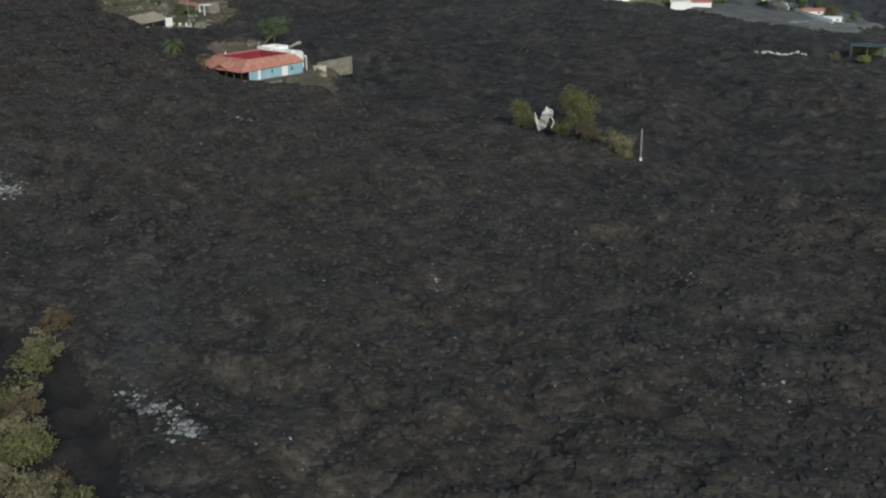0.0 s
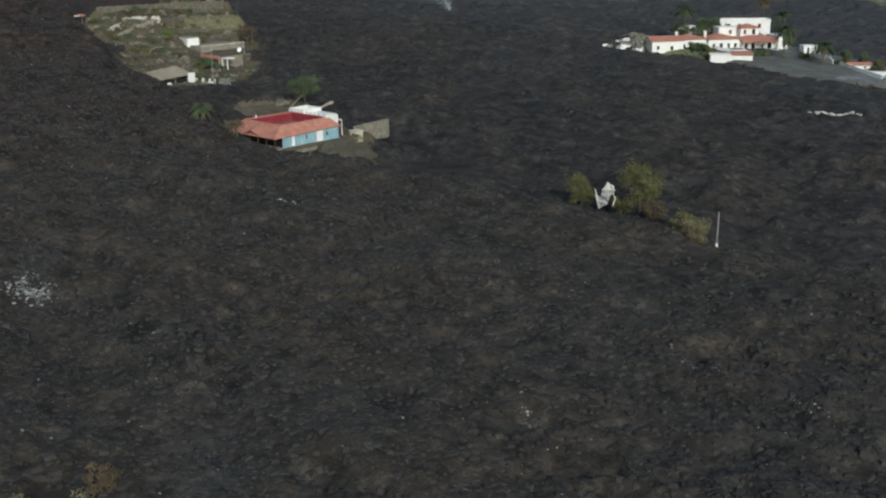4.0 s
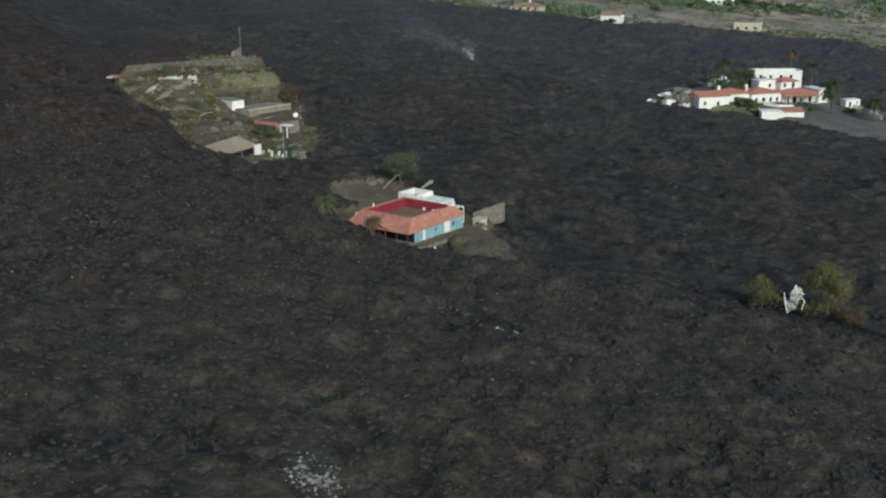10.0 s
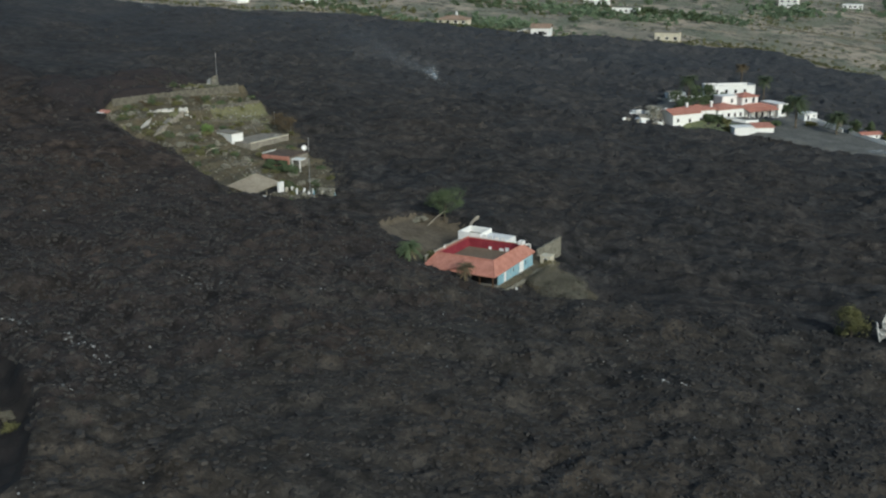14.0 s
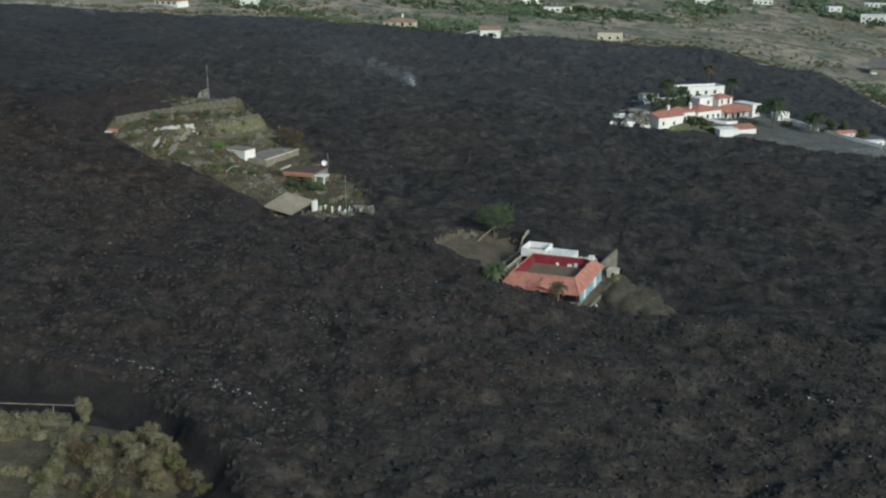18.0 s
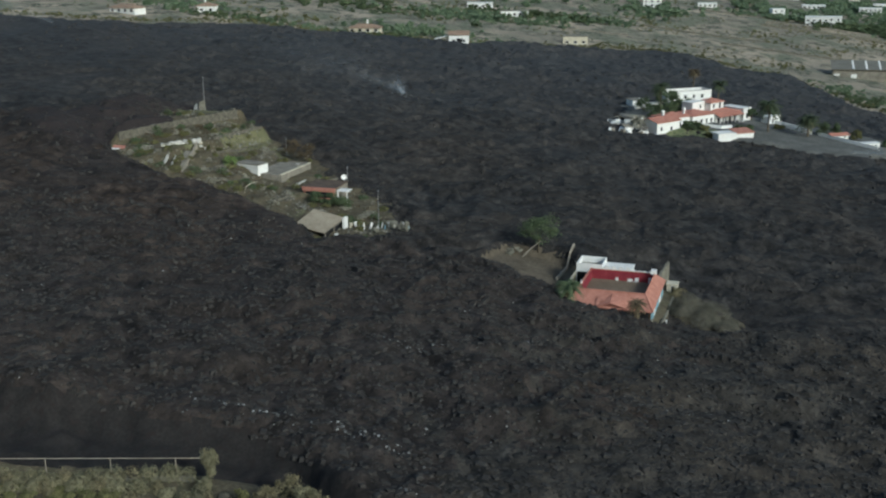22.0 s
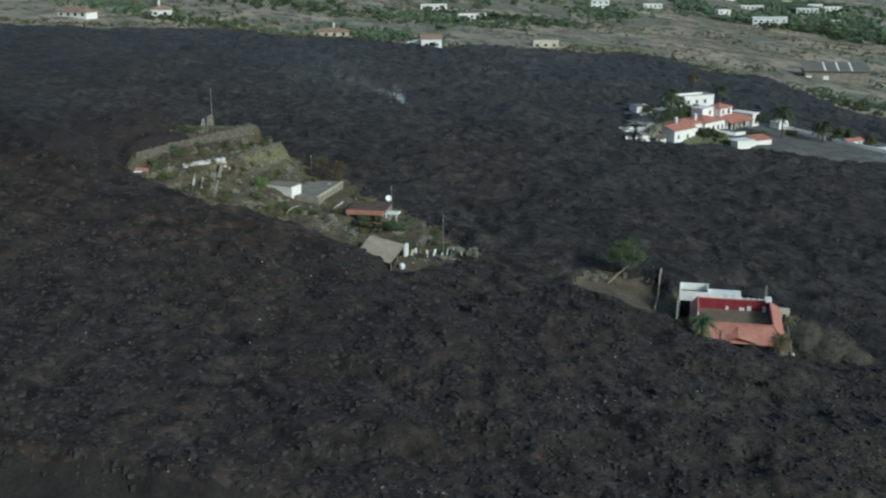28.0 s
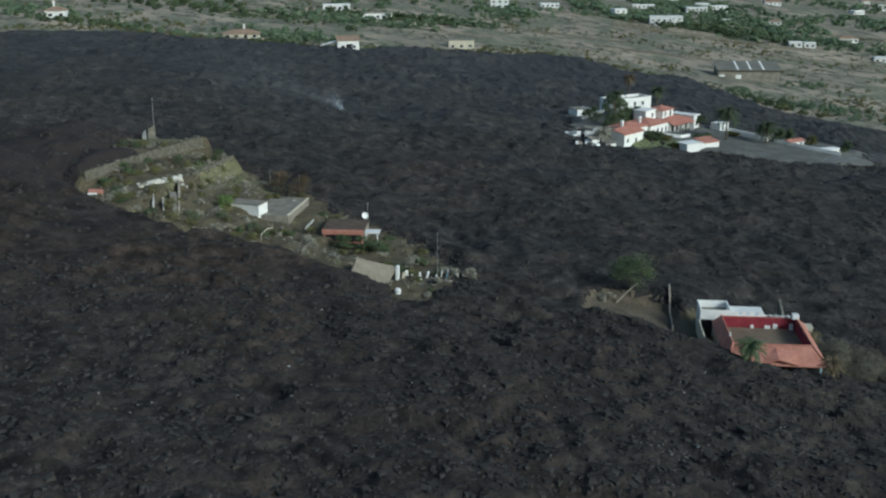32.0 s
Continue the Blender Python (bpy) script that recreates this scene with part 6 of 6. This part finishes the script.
groves = [(70, -208, 330, 34, 30, 1.2, 2.8), (50, -172, 303, 30, 12, 0.9, 2.0), (60, -140, 301, 34, 9, 0.8, 1.8), (70, -92, 328, 24, 18, 1.2, 2.8), (46, -100, 306, 14, 4, 0.8, 1.6), (60, -52, 318, 16, 9, 0.7, 1.5),
          (120, -70, 420, 46, 26, 1.4, 3.2), (90, -45, 455, 40, 14, 1.4, 3.0), (60, -10, 462, 22, 20, 1.2, 2.6), (60, 32, 548, 24, 24, 1.5, 3.4), (160, 178, 570, 40, 26, 1.6, 3.6), (120, 128, 596, 60, 14, 1.4, 3.0),
          (150, 230, 560, 60, 40, 1.6, 3.6), (90, 104, 268, 12, 24, 0.7, 1.6), (70, 128, 262, 22, 22, 0.7, 1.8), (60, 100, 300, 10, 16, 0.6, 1.3), (110, -160, 420, 70, 40, 1.4, 3.0), (40, 145, 345, 16, 14, 0.7, 1.6)]
for k, row in enumerate(groves):
    scatter("grove", grove(*row, 720 + k), 150, 0.26, FARLEAF if k % 3 != 1 else LEAF, "green trees and bushes among dry fields", 740 + k, 0.8)
scatter("far_trees", spread(520, -320, 40, 500, 950, 1.6, 3.6, 711, 60, 0.15, 150.0), 90, 0.34, FARLEAF, "green trees and hedges round far farmhouses", 712)
scatter("far_trees", spread(950, 90, 460, 585, 820, 1.5, 3.6, 713, 45, 0.12, 90.0), 90, 0.34, FARLEAF, "green gardens between far houses", 714)
scatter("far_trees", spread(1700, 60, 900, 700, 1500, 2.4, 5.0, 703, 80, -0.1), 70, 0.38, FARLEAF, "green groves between far houses", 704)
scatter("far_shrubs", spread(3000, -280, 420, 240, 640, 0.4, 1.7, 705, 30, -0.05), 40, 0.34, OLIVE, "olive shrubs dotted over dry fields", 706, 0.7)
scatter("dry_tussocks", spread(1800, -260, 420, 245, 640, 0.3, 0.9, 707, 25, -0.2), 30, 0.40, GREYLEAF, "dry grey tussocks over brown fields", 708, 0.5)
scatter("edge_scrub", [(x_, float(lava_edge(np.array([x_]))[0]) + 2.0 + (k * 37 % 17) * 0.45, 0.5 + (k * 13 % 9) * 0.11) for k, x_ in enumerate(np.linspace(-255, 118, 330))], 90, 0.28, OLIVE, "low olive scrub along the far lava edge", 717, 0.8)


r_ = np.random.default_rng(55)
wx_, wy_ = r_.uniform(-114, -42, 4000), r_.uniform(10, 82, 4000)
good = (zones(wx_, wy_)[2] > 0.7) & ((wx_ > top_line(wy_)) | (wy_ > 64)) & (np.hypot(wx_ + 76, wy_ - 52) > 8.5) & (np.hypot(wx_ + 63, wy_ - 42) > 5) & (np.hypot(wx_ + 58, wy_ - 18) > 6)
weeds = list(zip(wx_[good], wy_[good], r_.uniform(0.15, 0.6, good.sum())))
for k, (mt, label) in enumerate(((TWIG, "low grey-brown weeds over the terraces"), (GREYLEAF, "dry grey weeds over the terraces"), (BROWNLEAF, "scorched brown weeds over the terraces"))):
    scatter("terrace_weeds", weeds[k::3][:260], 40, 0.30, mt, label, 760 + k, 0.7)


# ---- rubble on the lava ----
def rock_shape(seed):
    """A small uneven block of six faces, each of two triangles."""
    r_ = random.Random(seed)
    v = np.array([(x * r_.uniform(0.5, 0.95), y * r_.uniform(0.5, 0.95), z * r_.uniform(0.45, 0.8)) for z in (-1, 1) for x, y in ((-1, -1), (1, -1), (1, 1), (-1, 1))])
    v[4:, :2] *= r_.uniform(0.6, 0.85)
    f = np.array([(0, 2, 1), (0, 3, 2), (4, 5, 6), (4, 6, 7), (0, 1, 5), (0, 5, 4), (1, 2, 6), (1, 6, 5), (2, 3, 7), (2, 7, 6), (3, 0, 4), (3, 4, 7)])
    return v, f


def rubble(name, n, x0, x1, y0, y1, lo, hi, seed, mat, label, need=-0.9, power=2.2, sink=0.18, rim=False):
    r_ = np.random.default_rng(seed)
    x, y = r_.uniform(x0, x1, n * 3), r_.uniform(y0, y1, n * 3)
    rim_ = sum(zones(x, y)[1:5])
    bare = (front_line(x) - y > -0.8) & (x < -10) & (x > -110) | (dark_strip(x, y) > 0.3)
    keep = ((rim_ > 0.03) & (rim_ < 0.6) if rim else sum(zones(x, y)) < 0.05) & ~bare & (lumps(x, y, 13, seed) + 0.5 * lumps(x, y, 4, seed + 1) > need + r_.uniform(-0.3, 0.3, n * 3))
    x, y = x[keep][:n], y[keep][:n]
    n = len(x)
    s = lo + (hi - lo) * r_.uniform(0, 1, n) ** power
    z = ground_height(x, y) - s * sink
    shapes = [rock_shape(seed + q) for q in range(6)]
    kind = r_.integers(0, 6, n)
    vs, fs, base = [], [], 0
    for q in range(6):
        m = kind == q
        v, f = shapes[q]
        a = r_.uniform(0, 6.28, m.sum())
        k = s[m][:, None] * r_.uniform(0.7, 1.25, (m.sum(), 3)) * np.array([1, 1, 0.8])
        w = v[None] * k[:, None]
        c, d = np.cos(a)[:, None], np.sin(a)[:, None]
        w = np.stack([w[..., 0] * c - w[..., 1] * d + x[m][:, None], w[..., 0] * d + w[..., 1] * c + y[m][:, None], w[..., 2] + z[m][:, None]], -1)
        vs.append(w.reshape(-1, 3))
        fs.append((f[None] + (np.arange(m.sum()) * len(v))[:, None, None]).reshape(-1, 3) + base)
        base += m.sum() * len(v)
    ob = raw_mesh(name, np.concatenate(vs), np.concatenate(fs), [mat])
    return tagged(ob, label, "rocks", kind="stuff")


def island_material(name, stops, rough=0.9):
    """Every stone takes its own shade."""
    m = bpy.data.materials.new(name)
    m.use_nodes = True
    nodes, link = m.node_tree.nodes, m.node_tree.links.new
    bsdf, geo, ramp = nodes["Principled BSDF"], nodes.new("ShaderNodeNewGeometry"), nodes.new("ShaderNodeValToRGB")
    noise_, mix = nodes.new("ShaderNodeTexNoise"), nodes.new("ShaderNodeMath")
    noise_.inputs["Scale"].default_value, noise_.inputs["Detail"].default_value = 2.5, 5
    link(geo.outputs["Position"], noise_.inputs["Vector"])
    mix.operation = "MULTIPLY_ADD"
    mix.inputs[1].default_value = 0.75
    link(geo.outputs["Random Per Island"], mix.inputs[0])
    half = nodes.new("ShaderNodeMath")
    half.operation = "MULTIPLY"
    half.inputs[1].default_value = 0.25
    link(noise_.outputs[0], half.inputs[0])
    link(half.outputs[0], mix.inputs[2])
    link(mix.outputs[0], ramp.inputs[0])
    ramp.color_ramp.elements[0].color, ramp.color_ramp.elements[1].color = (*stops[0][1], 1), (*stops[-1][1], 1)
    ramp.color_ramp.elements[0].position, ramp.color_ramp.elements[1].position = stops[0][0], stops[-1][0]
    for p, c in stops[1:-1]:
        ramp.color_ramp.elements.new(p).color = (*c, 1)
    link(ramp.outputs[0], bsdf.inputs["Base Color"])
    bsdf.inputs["Roughness"].default_value = rough
    bsdf.inputs["Specular IOR Level"].default_value = 0.25
    bump = nodes.new("ShaderNodeBump")
    bump.inputs["Strength"].default_value, bump.inputs["Distance"].default_value = 0.6, 0.12
    link(noise_.outputs[0], bump.inputs["Height"])
    link(bump.outputs[0], bsdf.inputs["Normal"])
    return m


CLINKER = island_material("clinker_blocks", [(0.0, (0.026, 0.0240, 0.0225)), (0.5, (0.039, 0.0360, 0.0340)), (0.88, (0.057, 0.0525, 0.0485)), (1.0, (0.10, 0.094, 0.087))])
rubble("lava_rubble", 38000, -125, 175, -150, -5, 0.15, 0.70, 801, CLINKER, "loose dark clinker blocks over the lava flow")
rubble("lava_rubble", 18000, 50, 178, -150, -40, 0.13, 0.55, 808, CLINKER, "loose dark clinker blocks over the lava flow", -1.2, 1.6)
rubble("lava_rubble", 9000, -110, 50, -100, -20, 0.13, 0.5, 809, CLINKER, "loose dark clinker blocks over the lava flow", -1.2, 1.6)
rubble("lava_rubble", 11000, -150, 160, -20, 150, 0.2, 0.66, 802, CLINKER, "dark clinker blocks on the lower lava flow")
rubble("lava_rubble", 4000, -220, 150, 140, 300, 0.25, 0.8, 803, CLINKER, "dark clinker blocks on the far lava flow")
rubble("lava_rubble", 3200, -6, 100, 148, 185, 0.2, 0.75, 804, CLINKER, "dark clinker blocks along the front of the lava flow", -1.5, 2.0, 0.1, True)
rubble("lava_rubble", 5200, -118, -36, -2, 95, 0.2, 0.7, 805, CLINKER, "dark clinker blocks along the front of the lava flow", -1.5, 2.0, 0.1, True)
rubble("lava_rubble", 1800, -22, 28, -20, 22, 0.15, 0.5, 806, CLINKER, "dark clinker blocks along the front of the lava flow", -1.5, 2.0, 0.1, True)
CRUST = island_material("sulphur_crust_blocks", [(0.0, (0.06, 0.059, 0.057)), (0.55, (0.16, 0.16, 0.157)), (1.0, (0.46, 0.46, 0.45))])


def crust(x, y, rx, ry, turn, n, seed, lo=0.07, hi=0.32, mat=CRUST, label="pale sulphur-crusted rocks round a fumarole", name="crusted_rocks"):
    r_ = np.random.default_rng(seed)
    c, s = math.cos(radians(turn)), math.sin(radians(turn))
    u, v = r_.normal(0, rx * 0.5, n), r_.normal(0, ry * 0.5, n)
    px, py = x + u * c - v * s, y + u * s + v * c
    size = lo + (hi - lo) * r_.uniform(0, 1, n) ** 2
    pz = ground_height(px, py) + size * 0.25
    vs, fs, base = [], [], 0
    for k in range(n):
        v_, f_ = rock_shape(seed * 7 + k % 5)
        vs.append(v_ * size[k] * np.array([1, 1, 0.6]) + (px[k], py[k], pz[k]))
        fs.append(f_ + base)
        base += len(v_)
    ob = raw_mesh(name, np.concatenate(vs), np.concatenate(fs), [mat])
    return tagged(ob, label, "rocks", kind="stuff")


# These pale stones also stand in for bright glints on the ridges.
rubble("crusted_rocks", 1500, -110, 170, -140, -15, 0.06, 0.2, 807, CRUST, "pale crusted stones scattered over the lava flow", 0.35, 2.0, 0.0)
for k, row in enumerate(((48.0, -102.5, 3.0, 2.2, 0, 300), (106.5, -130.0, 4.6, 1.1, -10, 190), (113.0, -132.0, 2.2, 1.3, -20, 120), (149.5, -90.0, 4.5, 1.4, 5, 40), (64.0, -49.5, 2.2, 0.6, 0, 14), (108.5, -89.5, 2.0, 1.2, 0, 18),
                         (-24.0, -58.8, 3.6, 1.2, 10, 40), (53.5, -72.0, 0.7, 0.5, 0, 5), (48.0, -56.5, 3.6, 0.6, -8, 24), (-67.0, 162.5, 7.0, 1.6, -25, 50), (-8.0, -49.0, 1.4, 0.8, 0, 8), (132.0, -70.0, 5.0, 0.8, -30, 22), (118.0, -66.0, 7.0, 0.7, -35, 30), (-17.0, -101.0, 2.0, 1.0, 0, 16), (-108.0, 92.0, 6.0, 2.0, 60, 40), (-40.0, -86.0, 9.0, 1.2, -8, 50), (-24.0, -88.0, 7.0, 1.4, -20, 60))):
    crust(*row, 850 + k, *((0.07, 0.30) if k < 3 else (0.06, 0.26)))


LOOSE = island_material("loose_terrace_stones", [(0.0, (0.07, 0.065, 0.055)), (0.6, (0.17, 0.16, 0.13)), (1.0, (0.42, 0.40, 0.35))])
for k, row in enumerate(((-107.5, 52, 7.0, 1.6, 66, 170), (-99.0, 69, 8.0, 1.4, 62, 170), (-92.0, 63, 10.0, 1.4, 72, 190), (-90.5, 69, 3.0, 5.0, 0, 90), (-88.0, 40, 7.0, 2.0, 30, 110), (-84.0, 62, 6.0, 3.0, 60, 120), (-71.0, 33, 6.0, 3.0, -20, 110), (-104.0, 37, 5.0, 3.0, 10, 120), (-64.0, 30, 5.0, 2.0, -30, 100), (-48.0, 20, 6.0, 2.0, 0, 90))):
    crust(*row, 880 + k, 0.08, 0.42, LOOSE, "loose pale stones fallen from terrace walls", "loose_stones")


# ---- thin smoke over the vents ----
def smoke_material(name, colour, cover):
    m = bpy.data.materials.new(name)
    m.use_nodes = True
    bsdf = m.node_tree.nodes["Principled BSDF"]
    bsdf.inputs["Base Color"].default_value = (*colour, 1)
    bsdf.inputs["Roughness"].default_value, bsdf.inputs["Specular IOR Level"].default_value, bsdf.inputs["Alpha"].default_value = 1.0, 0.0, cover
    return m


SMOKE = smoke_material("white_smoke", (0.62, 0.68, 0.74), 0.13)
BLUESMOKE = smoke_material("blue_smoke", (0.26, 0.37, 0.42), 0.12)


def smoke(x, y, drift, height, width, n, seed, mat, label, flake=0.22, power=1.6, start=0.4):
    """A plume of fine flakes that rises from a vent, bends with the wind and thins out."""
    r_ = np.random.default_rng(seed)
    s = r_.uniform(0, 1, n) ** power
    wide = start + width * s
    base = ground_at(x, y)
    strand = 1.2 * np.sin(5 * s + r_.integers(0, 4, n) * 1.7) * wide * 0.5
    spot = np.stack([x + drift[0] * s + r_.normal(0, 0.42, n) * wide, y + drift[1] * s + r_.normal(0, 0.42, n) * wide,
                     base + 0.3 + height * s ** 0.8 + np.abs(r_.normal(0, 0.30, n)) * wide + strand * s], 1)
    t, b = laid(r_.normal(size=(n, 3)), r_)
    k = flake * r_.uniform(0.5, 1.3, (n, 1))
    v = np.stack([spot - t * k, spot + b * k, spot + t * k, spot - b * k], 1).reshape(-1, 3)
    return tagged(raw_mesh("smoke", v, np.arange(n * 4).reshape(-1, 4), [mat]), label, "smoke", kind="stuff")


smoke(-66.8, 162.0, (-3, 2), 4.0, 2.6, 2200, 901, SMOKE, "white smoke rising from a vent in the lava", 0.12, 1.4, 0.9)
smoke(-66.8, 162.0, (-42, 6), 13, 14, 6500, 902, SMOKE, "thin white smoke drifting off a vent in the lava", 0.11, 0.9, 1.0)
smoke(76.0, 147.5, (22, -7), 1.2, 3.0, 3200, 903, SMOKE, "thin white smoke creeping along the lava's edge", 0.12, 0.9, 1.2)
smoke(-222.0, 224.0, (-30, 4), 8, 8, 2600, 904, SMOKE, "thin white smoke drifting off a far vent", 0.13, 0.9, 1.0)
smoke(103.0, -128.5, (-8, 9), 5, 5, 6000, 905, BLUESMOKE, "thin blue smoke over the flow's crusted brow", 0.05, 1.0, 2.5)
smoke(48.0, -101.5, (-4, 4), 3, 4, 2500, 906, BLUESMOKE, "thin blue smoke over crusted rocks", 0.05, 1.0, 2.5)
